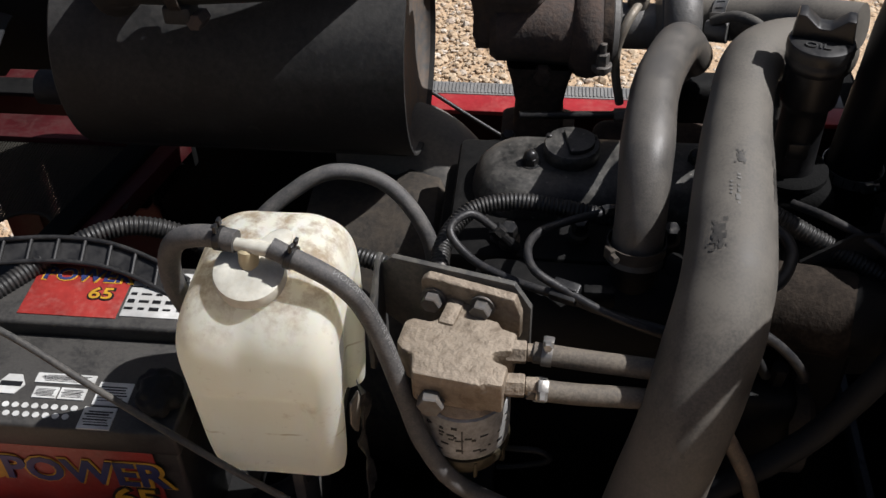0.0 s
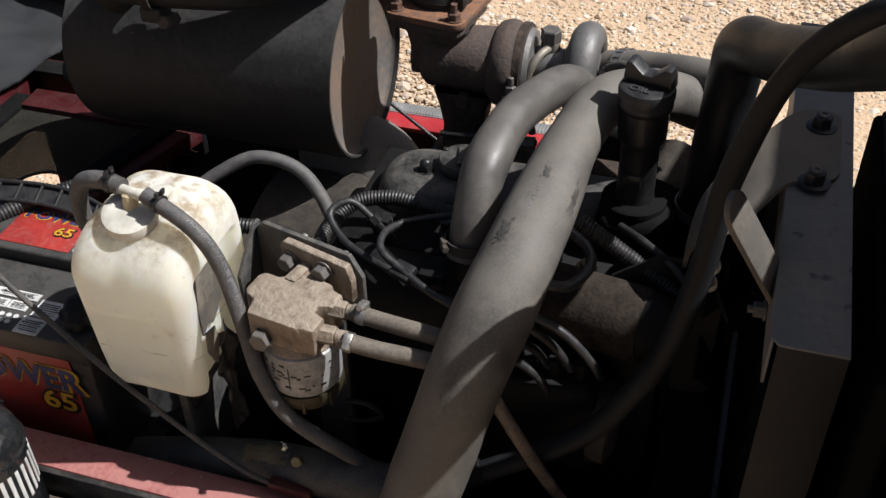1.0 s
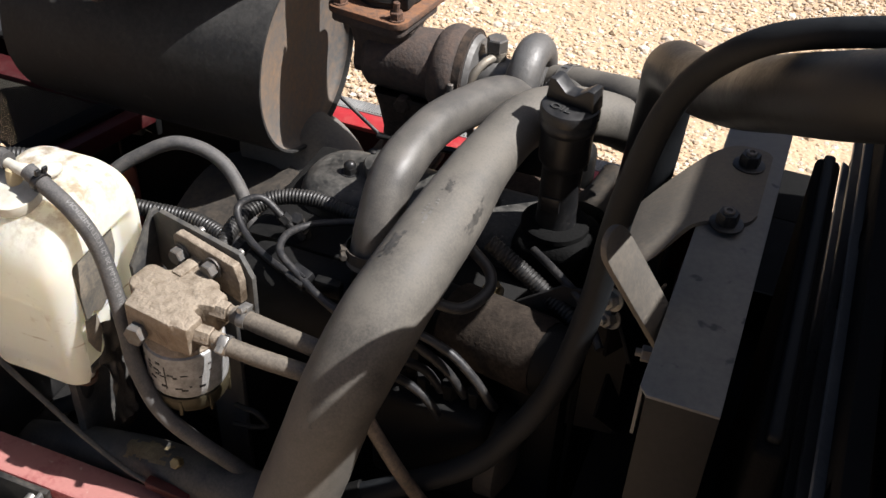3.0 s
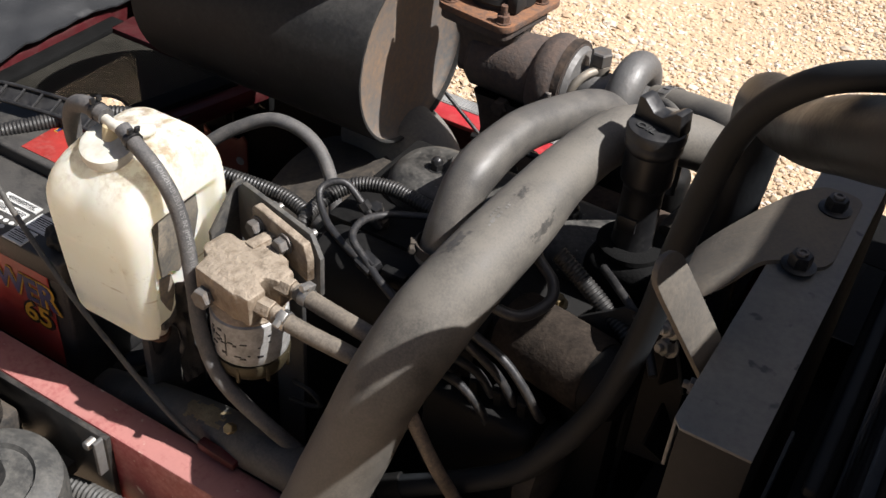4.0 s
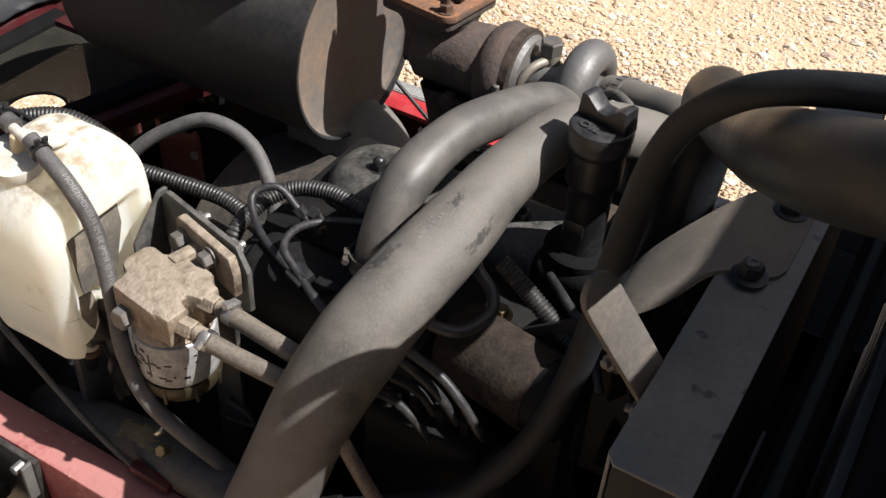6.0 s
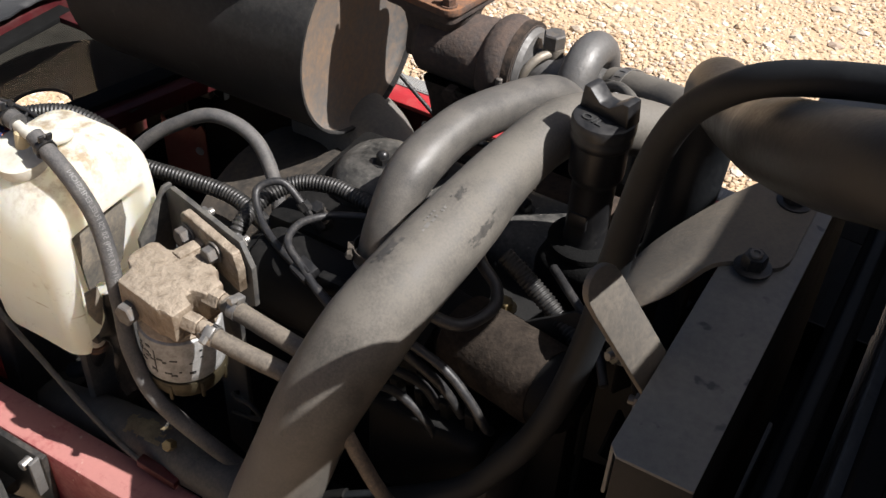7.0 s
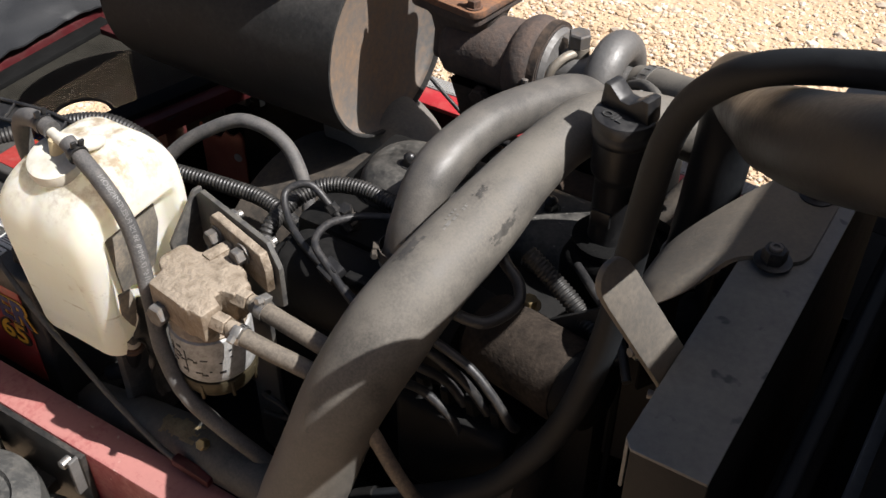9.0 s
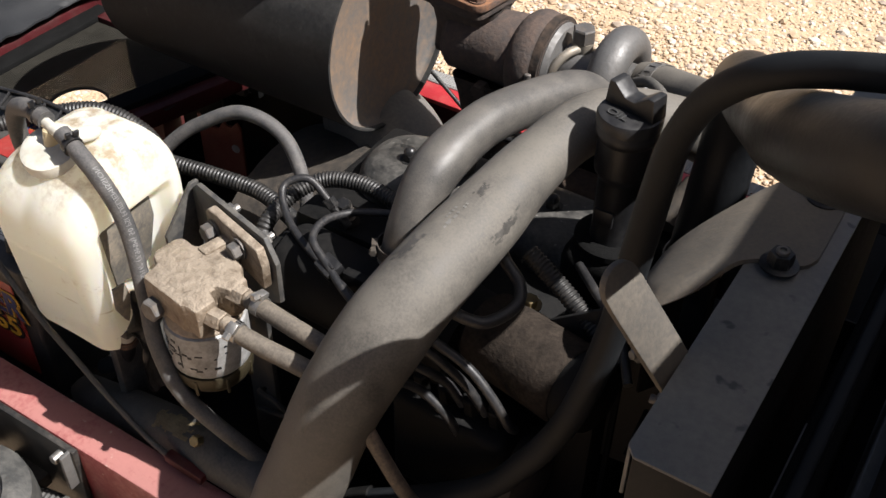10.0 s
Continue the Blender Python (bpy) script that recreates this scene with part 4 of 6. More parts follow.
hose("wire_conduit", [(-0.006, 0.755, 0.82), (-0.003, 0.752, 0.893), (-0.004, 0.793, 0.911), (0.017, 0.831, 0.923), (0.058, 0.844, 0.929), (0.1, 0.842, 0.928), (0.16, 0.836, 0.921)], ribs(0.0095), M_CONDUIT, "black corrugated wire conduit over the injectors", "conduit", step=0.0007)
hose("wire_conduit", [(0.29, 0.80, 0.975), (0.32, 0.795, 0.96), (0.355, 0.785, 0.945), (0.41, 0.765, 0.925)], ribs(0.0095), M_CONDUIT, "black corrugated wire conduit behind the starter", "conduit", step=0.0007)
hose("wire", [(0.33, 0.83, 0.955), (0.36, 0.80, 0.962), (0.40, 0.77, 0.955), (0.43, 0.73, 0.94)], 0.0045, M_TUBE, "grey wire behind the gusset plate", "wire", seg=10)
fl = hose("fuel_line", [(0.048, 0.806, 0.924), (0.022, 0.804, 0.945), (0.004, 0.784, 0.939), (0.028, 0.76, 0.925), (0.069, 0.737, 0.922), (0.116, 0.719, 0.922), (0.161, 0.7, 0.921), (0.24, 0.68, 0.915)], 0.0042, M_TUBE, "thin black steel fuel line bent in a loop", "fuel line", "fuel lines over the manifold", seg=14, step=0.003)
hose("fuel_line", [(0.154, 0.827, 0.936), (0.117, 0.808, 0.938), (0.09, 0.789, 0.939), (0.08, 0.757, 0.946), (0.087, 0.729, 0.945), (0.114, 0.715, 0.936), (0.16, 0.695, 0.925), (0.23, 0.68, 0.91)], 0.0042, M_TUBE, "thin black steel fuel line in a hairpin", "fuel line", "fuel lines over the manifold", seg=14, step=0.003)
for at, way in (((0.048, 0.806, 0.924), (0.62, 0.05, -0.78)), ((0.154, 0.827, 0.936), (0.9, 0.42, -0.1))):
    bm = hexprism(0.0072, 0.011, None, Matrix.Translation(Vector(at) - Vector(way) * 0.004) @ axis_turn(way))
    rod(Vector(at) + Vector(way) * 0.006, Vector(at) + Vector(way) * 0.034, 0.0058, 0.0008, 14, bm)
    part("union_nut", bm, M_DARKBOLT, fl, "black union nut", 25)
# clip that holds the two lines
bm = box((0.026, 0.02, 0.012), (0, 0, 0), 0.002)
bmesh.ops.transform(bm, matrix=frame_of((0.116, 0.717, 0.931), (0.9, -0.35, 0.0), (0.3, 0.8, 0.3)), verts=bm.verts)
part("clip", bm, M_PLASTIC, fl, "black plastic line clip")
bm = box((0.02, 0.003, 0.004), (0, 0, 0.007), 0.001)
bmesh.ops.transform(bm, matrix=frame_of((0.117, 0.717, 0.931), (0.9, -0.35, 0.0), (0.3, 0.8, 0.3)), verts=bm.verts)
part("clip_tab", bm, M_PLASTIC, fl)
hose("breather_tube", [(0.26, 0.80, 0.985), (0.283, 0.765, 0.99), (0.307, 0.752, 0.980), (0.313, 0.736, 0.968), (0.297, 0.708, 0.962), (0.268, 0.697, 0.97), (0.24, 0.70, 0.975)], 0.0058, M_TUBE, "bent black metal tube over the starter", "tube", seg=16, step=0.003)
for pts in ([(0.22, 0.68, 0.945), (0.246, 0.685, 0.939), (0.291, 0.69, 0.918), (0.319, 0.689, 0.894), (0.338, 0.69, 0.866), (0.34, 0.70, 0.85)],
            [(0.22, 0.67, 0.94), (0.248, 0.676, 0.933), (0.27, 0.686, 0.911), (0.29, 0.694, 0.886), (0.308, 0.702, 0.85)],
            [(0.2, 0.64, 0.91), (0.227, 0.652, 0.899), (0.251, 0.673, 0.877), (0.279, 0.68, 0.848), (0.296, 0.69, 0.80)],
            [(0.21, 0.66, 0.925), (0.245, 0.675, 0.905), (0.268, 0.692, 0.88), (0.283, 0.70, 0.85)]):
    hose("injection_line", pts, 0.0048, M_TUBE, "curved dark steel injection line", "injection line", "injection lines on the pump", seg=12, step=0.003)
for pts in ([(0.090, 0.6315, 0.941), (0.131, 0.628, 0.939), (0.19, 0.623, 0.938), (0.26, 0.62, 0.93)], [(0.086, 0.6, 0.931), (0.126, 0.602, 0.925), (0.18, 0.605, 0.921), (0.25, 0.61, 0.91)]):
    h = hose("filter_hose", pts, 0.0092, M_FILTERHOSE, "brown-dusted fuel hose clamped to the filter", "hose", "hoses on the fuel filter")
    a, b = Vector(pts[0]), Vector(pts[1])
    clamp(h, a.lerp(b, 0.28), b - a, 0.0094, 0.009, (0.2, -0.5, 0.9) if pts[0][1] < 0.62 else (0.0, 0.3, 1))
hose("drain_hose", [(0.235, 0.59, 0.94), (0.251, 0.591, 0.902), (0.281, 0.598, 0.834), (0.306, 0.621, 0.756), (0.358, 0.637, 0.65)], 0.007, M_BROWNHOSE, "brown-dusted rubber drain hose")
hose("battery_cable", [(-0.5, 0.65, 0.95), (-0.399, 0.632, 0.936), (-0.288, 0.596, 0.893), (-0.190, 0.577, 0.830), (-0.130, 0.574, 0.782), (-0.084, 0.572, 0.747), (-0.0335, 0.570, 0.7173), (-0.002, 0.568, 0.710)], 0.0034, M_HOSE2, "thin black cable slung across battery and tank", "cable", seg=10)
lh = hose("lower_hose", [(-0.26, 0.645, 0.58), (-0.186, 0.628, 0.622), (-0.10, 0.616, 0.663), (-0.011, 0.604, 0.697), (0.062, 0.596, 0.712), (0.20, 0.588, 0.728)], 0.027, M_HOSE2, "black rubber hose with a painted sunlit patch", wobble=0.03)
hose("wire_conduit", [(0.22, 0.575, 0.725), (0.27, 0.57, 0.725), (0.34, 0.56, 0.70), (0.42, 0.55, 0.66)], ribs(0.014, 0.006), M_CONDUIT, "black corrugated conduit along the frame rail", "conduit", step=0.001)
hose("lower_hose", [(0.17, 0.545, 0.745), (0.24, 0.545, 0.73), (0.32, 0.54, 0.70), (0.42, 0.53, 0.66)], 0.012, M_BLACKHOSE, "black rubber hose along the frame rail")
hose("rear_hose", [(-0.27, 0.86, 0.815), (-0.20, 0.875, 0.812), (-0.13, 0.885, 0.808), (-0.07, 0.87, 0.805), (-0.02, 0.84, 0.82)], ribs(0.011, 0.005), M_CONDUIT, "black corrugated conduit behind the tank", "conduit", step=0.0009)
hose("loop_wire", [(0.06, 0.66, 0.77), (0.075, 0.64, 0.795), (0.10, 0.635, 0.80), (0.11, 0.64, 0.78), (0.085, 0.65, 0.755), (0.06, 0.65, 0.75)], 0.003, M_BLACKHOSE, "small black loop of wire below the filter", "wire", seg=8)

# sunlight on the hose, put into its colour as a tan patch
hose_patch("worn_patch", [(-0.26, 0.645, 0.58), (-0.186, 0.628, 0.622), (-0.10, 0.616, 0.663), (-0.011, 0.604, 0.697), (0.062, 0.596, 0.712), (0.20, 0.588, 0.728)], 0.0272, 0.236, 0.312, -22, 62, M_SUNSPOT, lh, "yellow-tan patch painted as a sunlit spot", 0.45, 2.2)
part("clamp_screw", rod((0.026, 0.590, 0.734), (0.026, 0.581, 0.741), 0.0065, 0.001, 6), M_GOLD, lh, "brassy clamp screw")
lug = part("cable_lug", box((0.052, 0.012, 0.012), (0.022, 0.568, 0.709), 0.002, Matrix.Rotation(radians(6), 3, "Y")), M_DARKRED, lh, "maroon cable lug")

# ---- tank ----
tank = thing("coolant_tank", "yellowed white plastic coolant overflow tank", "tank")
bm = bmesh.new()
# left, right, front and rear limits at each height
levels = [(-0.184, -0.092, 0.604, 0.700, 0.7985), (-0.194, -0.081, 0.591, 0.712, 0.8010), (-0.200, -0.0745, 0.5835, 0.719, 0.812), (-0.2030, -0.072, 0.5800, 0.722, 0.842), (-0.2048, -0.0705, 0.5770, 0.724, 0.885),
          (-0.206, -0.0695, 0.5745, 0.725, 0.925), (-0.2065, -0.069, 0.5730, 0.725, 0.952), (-0.206, -0.0695, 0.5745, 0.724, 0.971), (-0.203, -0.071, 0.5820, 0.722, 0.988), (-0.197, -0.075, 0.596, 0.717, 1.003),
          (-0.188, -0.082, 0.615, 0.710, 1.015), (-0.175, -0.092, 0.638, 0.702, 1.0245), (-0.156, -0.112, 0.662, 0.692, 1.0295)]


rings, SEG = [], 140
for i in range(96):
    u = i / 95 * (len(levels) - 1)
    n = min(int(u), len(levels) - 2)
    c = [np.array(levels[min(max(n + q, 0), len(levels) - 1)]) for q in (-1, 0, 1, 2)]
    w = u - n
    x0, x1, y0, y1, z = 0.5 * (2 * c[1] + (c[2] - c[0]) * w + (2 * c[0] - 5 * c[1] + 4 * c[2] - c[3]) * w * w + (3 * c[1] - c[0] - 3 * c[2] + c[3]) * w ** 3)
    mx, my, hx, hy = (x0 + x1) / 2, (y0 + y1) / 2, (x1 - x0) / 2, (y1 - y0) / 2
    flat = round_rect(2 * hx, 2 * hy, min(0.024, hx * 0.8, hy * 0.8), 8)
    cum = [0.0]
    for p, q in zip(flat, flat[1:] + flat[:1]):
        cum.append(cum[-1] + math.dist(p, q))
    ring = []
    for k in range(SEG):
        s, j = cum[-1] * k / SEG, 0
        while cum[j + 1] < s:
            j += 1
        f = (s - cum[j]) / max(cum[j + 1] - cum[j], 1e-9)
        p, q = flat[j], flat[(j + 1) % len(flat)]
        x, y = mx + p[0] + (q[0] - p[0]) * f, my + p[1] + (q[1] - p[1]) * f
        if y < 0.64:
            # shallow panel low in the front, and a soft crease between two swellings over it
            y += 0.0042 * fade(x, -0.194, -0.182) * (1 - fade(x, -0.106, -0.092)) * (1 - fade(z, 0.917, 0.927)) * fade(z, 0.82, 0.835)
            y += 0.0035 * math.exp(-((x + 0.147) / 0.014) ** 2) * fade(z, 0.93, 0.97) * (1 - fade(z, 0.995, 1.012))
        # pocket for the side plate, open at the bottom
        if x > -0.10:
            x -= 0.017 * fade(y, 0.597, 0.605) * (1 - fade(y, 0.690, 0.702)) * (1 - fade(z, 0.955 + 0.05 * (y - 0.64), 0.972 + 0.05 * (y - 0.64)))
        n3 = noise.noise(Vector((x * 20, y * 20, z * 9)))
        ring.append(bm.verts.new((x + 0.0006 * n3, y + 0.0006 * n3, z + 0.002 * n3)))
    rings.append(ring)
for a, b in zip(rings, rings[1:]):
    for k in range(SEG):
        q = (k + 1) % SEG
        bm.faces.new((a[k], a[q], b[q], b[k]))
bm.faces.new(rings[-1])
bm.faces.new(rings[0][::-1])
part("body", bm, M_TANK, tank, "stained translucent body", 75)
cap = part("cap", lathe([(0, -0.006), (0.030, -0.006), (0.0305, 0.0), (0.029, 0.006), (0.024, 0.008), (0.012, 0.009), (0, 0.009)], (-0.142, 0.624, 1.024), (0.05, -0.3, 1), 40), M_CAP, tank, "milky plastic cap with a tongue")
bm = slab([(0.012, 0.0), (0.011, 0.026), (0.007, 0.034), (0.0, 0.037), (-0.007, 0.034), (-0.011, 0.026), (-0.012, 0.0)], 0.006, frame_of((-0.134, 0.634, 1.031), (1, -0.5, 0), (0.5, 1, -0.02)), 0.002)
part("tongue", bm, M_CAP, cap)
tee = part("tee_fitting", rod((-0.172, 0.638, 1.046), (-0.112, 0.622, 1.050), 0.0055, 0.001, 16), M_CAP, cap, "white plastic hose tee")
part("stem", rod((-0.142, 0.626, 1.026), (-0.142, 0.630, 1.047), 0.0085, 0.002, 16), M_GOLDPLASTIC, tee, "yellowed stem")
def wire_clip(at, d, parent):
    d = Vector(d).normalized()
    c = part("spring_clip", lathe([(0.0092, -0.003), (0.0104, -0.003), (0.0104, 0.003), (0.0092, 0.003), (0.0092, -0.003)], at, d, 24), M_DARKBOLT, parent, "black spring clip")
    for s in (-1, 1):
        bm = box((0.003, 0.006, 0.007), (0, s * 0.004, 0.0135), 0.0008)
        bmesh.ops.transform(bm, matrix=frame_of(at, d, (0.3 * d.y, 1, 0)), verts=bm.verts)
        part("ear", bm, M_DARKBOLT, c)
wire_clip((-0.105, 0.622, 1.046), (1, -0.25, -0.25), fh)
eh = hose("tank_hose", [(-0.152, 0.634, 1.049), (-0.178, 0.638, 1.050), (-0.203, 0.640, 1.042), (-0.216, 0.642, 1.018), (-0.218, 0.645, 0.98), (-0.215, 0.66, 0.93)], 0.0095, M_FUELHOSE, "short grey rubber elbow hose on the tank cap", step=0.003)
wire_clip((-0.166, 0.636, 1.050), (1, -0.1, 0), eh)
noz = part("outlet", lathe([(0, 0), (0.0155, 0), (0.0150, 0.012), (0.0105, 0.020), (0.0100, 0.046), (0, 0.046)], (-0.112, 0.632, 0.806), (-0.25, 0.12, -1), 28), M_CAP, tank, "milky outlet spout")
part("outlet_clamp", lathe([(0.0105, 0), (0.0135, 0), (0.0135, 0.010), (0.0105, 0.010), (0.0105, 0)], (-0.122, 0.637, 0.768), (-0.25, 0.12, -1), 24), M_RUSTPLATE, noz, "rusty clamp")
part("outlet_hose", sweep([(-0.123, 0.637, 0.764), (-0.134, 0.640, 0.730), (-0.155, 0.642, 0.70), (-0.19, 0.645, 0.67)], 0.0098, 16), M_BLACKHOSE, noz, "black rubber outlet hose", 60)
# sheet on the tank's side and torn mud flap below it
bm = slab([(0.0, 0.0), (0.072, -0.004), (0.074, -0.030), (0.060, -0.075), (0.034, -0.088), (0.020, -0.078), (0.008, -0.086)], 0.003, frame_of((-0.0800, 0.607, 0.962), (-0.08, 1, 0.0), (0.03, 0.0, 1)), 0.0008)
part("side_plate", bm, M_BRACKETDUST, tank, "dusty grey metal side plate")
bm = bmesh.new()
bmesh.ops.create_grid(bm, x_segments=14, y_segments=26, size=0.5)
for v in bm.verts:
    x, y = v.co.x, v.co.y
    w = 0.030 + 0.014 * noise.noise(Vector((y * 6, 0.3, 2)))
    v.co = Vector((-0.062 + 0.010 * noise.noise(Vector((x * 3, y * 5, 1))), 0.622 + x * w + 0.012 * noise.noise(Vector((y * 7, 4, 0))), 0.81 + y * 0.15))
bmesh.ops.solidify(bm, geom=bm.faces[:], thickness=0.003)
flap = solo("mud_flap", bm, M_FLAP, "torn black rubber flap between tank and filter", "flap")
bm = slab([(-0.004, 0.03), (0.010, 0.032), (0.013, 0.012), (0.009, -0.012), (0.006, -0.022), (0.002, -0.016), (-0.005, 0.002)], 0.0022, frame_of((-0.066, 0.600, 0.872), (0.3, 0.9, 0.0), (0.05, 0.0, 1)), 0.0006)
part("torn_tongue", bm, M_BRACKETDUST, flap, "dusty torn tongue of plastic")
part("bracket", box((0.10, 0.1, 0.012), (-0.14, 0.665, 0.802), 0.003), M_BRACKET, tank)
part("bracket_leg", box((0.012, 0.09, 0.185), (-0.135, 0.668, 0.705), 0.003), M_BRACKET, tank)

# ---- battery ----
battery = thing("battery", "black car battery with red labels on top and front", "battery")
bx, by0, by1, bz0, bz1 = -0.393, 0.605, 0.815, 0.617, 0.826
part("case", box((0.302, by1 - by0 - 0.006, bz1 - bz0 - 0.03), (bx, (by0 + by1) / 2, (bz0 + bz1 - 0.03) / 2), 0.005, seg=3), M_BATTERY, battery)
lid = part("lid", box((0.308, by1 - by0, 0.034), (bx, (by0 + by1) / 2, bz1 - 0.017), 0.004, seg=3), M_BATTERY, battery)
part("raised_lid", box((0.30, 0.092, 0.022), (bx, 0.765, bz1 + 0.008), 0.004, seg=3), M_BATTERY, lid)
part("front_label", box((0.262, 0.0016, 0.155), (bx - 0.006, by0 + 0.0015, 0.720), 0.0005), M_REDLABEL, battery, "red printed front label")
part("top_label", box((0.104, 0.074, 0.0012), (-0.386, 0.767, bz1 + 0.0195), 0.0004), M_REDLABEL, lid, "red printed top label")
part("hazard_label", box((0.066, 0.066, 0.0012), (-0.298, 0.767, bz1 + 0.0195), 0.0004), M_WHITE, lid, "white label with dark print")
FRONT = pose(0, by0 - 0.0004, 0, 90, 0, 0)
def front_text(text, size, x, z, mat, squash=1.0, lift=0.0, fat=0.0):
    letters(text, size, mat, battery, Matrix.Translation((x, by0 - 0.0006 - lift, z)) @ pose(0, 0, 0, 90, 0, 0), squash=squash, fat=fat)
front_text("POWER", 0.052, -0.343, 0.757, M_YELLOW, 0.96, 0.0, 0.0026)
front_text("POWER", 0.050, -0.3435, 0.757, M_BLUE, 0.96, 0.0007, 0.0014)
front_text("65", 0.046, -0.297, 0.718, M_INK, 1.15, 0.0, 0.003)
front_text("65", 0.043, -0.298, 0.7185, M_YELLOW, 1.15, 0.0007, 0.0006)
bm = lathe([(0, 0), (0.017, 0), (0.017, 0.0006), (0, 0.0006)], (-0.44, by0 - 0.0006, 0.755), (0, -1, 0), 24)
part("emblem", bm, M_YELLOW, battery, "round yellow emblem")
for k in range(3):
    part("print_bar", box((0.10 - 0.015 * k, 0.0006, 0.003), (-0.44 + 0.006 * k, by0 - 0.0005, 0.690 - 0.009 * k)), M_WHITE, battery)
TZ = bz1 + 0.0205
letters("POWER", 0.026, M_YELLOW, lid, Matrix.Translation((-0.382, 0.788, TZ)), squash=1.1, fat=0.0013)
letters("POWER", 0.025, M_BLUE, lid, Matrix.Translation((-0.3825, 0.788, TZ + 0.0006)), squash=1.1, fat=0.0006)
letters("65", 0.024, M_INK, lid, Matrix.Translation((-0.359, 0.762, TZ)), squash=1.2, fat=0.0013)
letters("65", 0.0225, M_YELLOW, lid, Matrix.Translation((-0.3595, 0.7622, TZ + 0.0006)), squash=1.2, fat=0.0003)
rnd = random.Random(9)
for i in range(5):
    for j in range(5):
        part("print_bar", box((0.0125 * rnd.uniform(0.5, 1), 0.0035 * rnd.uniform(0.5, 1.6), 0.0005), (-0.325 + 0.0135 * i, 0.745 + 0.0105 * j, TZ)), M_INK, lid)
# white stickers on the front ledge
LZ = bz1 + 0.0008
for x, y, w, h in [(-0.312, 0.648, 0.034, 0.028), (-0.318, 0.618, 0.032, 0.026), (-0.352, 0.645, 0.026, 0.014), (-0.379, 0.645, 0.024, 0.014), (-0.365, 0.663, 0.06, 0.012)]:
    part("sticker", box((w, h, 0.0014), (x, y, LZ)), M_WHITE, lid, "white sticker with bar print")
    for k in range(6):
        part("print_bar", box((w * 0.75, h * 0.035 * rnd.uniform(0.6, 2), 0.0005), (x + w * rnd.uniform(-0.06, 0.06), y - h * 0.32 + h * 0.12 * k, LZ + 0.0009)), M_INK, lid)
part("sticker", lathe([(0, 0), (0.014, 0), (0.014, 0.0012), (0, 0.0012)], (-0.417, 0.653, LZ - 0.0006), (0, 0, 1), 6), M_WHITE, lid, "white six-sided mark")
part("print_bar", box((0.022, 0.006, 0.0005), (-0.417, 0.653, LZ + 0.0008)), M_INK, lid)
for r in range(2):
    for k in range(10):
        part("punch_dot", lathe([(0, 0), (0.0034, 0), (0.0034, 0.0008), (0, 0.0008)], (-0.344 - 0.0098 * k - 0.005 * r, 0.628 - 0.0105 * r, LZ - 0.0004), (0, 0, 1), 12), M_WHITE, lid)
# terminal with its rubber boot
term = part("terminal", lathe([(0.012, 0), (0.012, 0.006), (0.0095, 0.007), (0.0085, 0.02), (0, 0.02)], (-0.262, 0.645, bz1), seg=20), M_STEEL, battery)
bm = bmesh.new()
bmesh.ops.create_icosphere(bm, subdivisions=4, radius=1)
for v in bm.verts:
    p = v.co.copy()
    n = 1 + 0.22 * noise.noise(p * 2.6)
    v.co = Vector((-0.262 + p.x * 0.022 * n, 0.642 + p.y * 0.026 * n, bz1 + 0.014 + p.z * 0.02 * n))
part("boot", bm, M_BLACKHOSE, term, "crumpled black rubber boot", 80)
# ribbed carrying strap over the battery
strap = thing("battery_strap", "ribbed black plastic strap arched over the battery", "strap")
line, ln = spline([(-0.60, 0.745, 0.858), (-0.545, 0.768, 0.862), (-0.48, 0.782, 0.863), (-0.418, 0.792, 0.862), (-0.362, 0.791, 0.858), (-0.313, 0.778, 0.850), (-0.27, 0.758, 0.843)], 60)
off = Vector((0.0, 0.024, 0.012))
part("edge", sweep([p for p in line[::6]], 0.0028, 10), M_PLASTIC, strap)
part("edge", sweep([p + off for p in line[::6]], 0.0028, 10), M_PLASTIC, strap)
bm = bmesh.new()
for p, q in zip(line, line[1:]):
    a, b, c, e = (bm.verts.new(v) for v in (p - Vector((0, 0, 0.003)), q - Vector((0, 0, 0.003)), q + off - Vector((0, 0, 0.003)), p + off - Vector((0, 0, 0.003))))
    bm.faces.new((a, b, c, e))
bmesh.ops.remove_doubles(bm, verts=bm.verts, dist=0.0001)
bmesh.ops.solidify(bm, geom=bm.faces[:], thickness=0.0015)
part("web", bm, M_PLASTIC, strap)
for k in range(3, 60, 5):
    part("rib", rod(line[k], line[k] + off, 0.0022, 0, 8), M_PLASTIC, strap)
hose("wire_conduit", [(-0.58, 0.63, 0.833), (-0.532, 0.682, 0.838), (-0.48, 0.744, 0.846), (-0.431, 0.805, 0.853), (-0.368, 0.852, 0.86), (-0.31, 0.868, 0.842), (-0.262, 0.862, 0.815)], ribs(0.0115, 0.005), M_CONDUIT, "black corrugated cable conduit over the battery", "conduit", step=0.0009)

# ---- fuel filter ----
ff = thing("fuel_filter", "spin-on fuel filter with a dusty bronze head", "filter")
FM = Matrix.Translation((0.030, 0.628, 0.914)) @ Matrix.Rotation(radians(-9), 4, "Z")
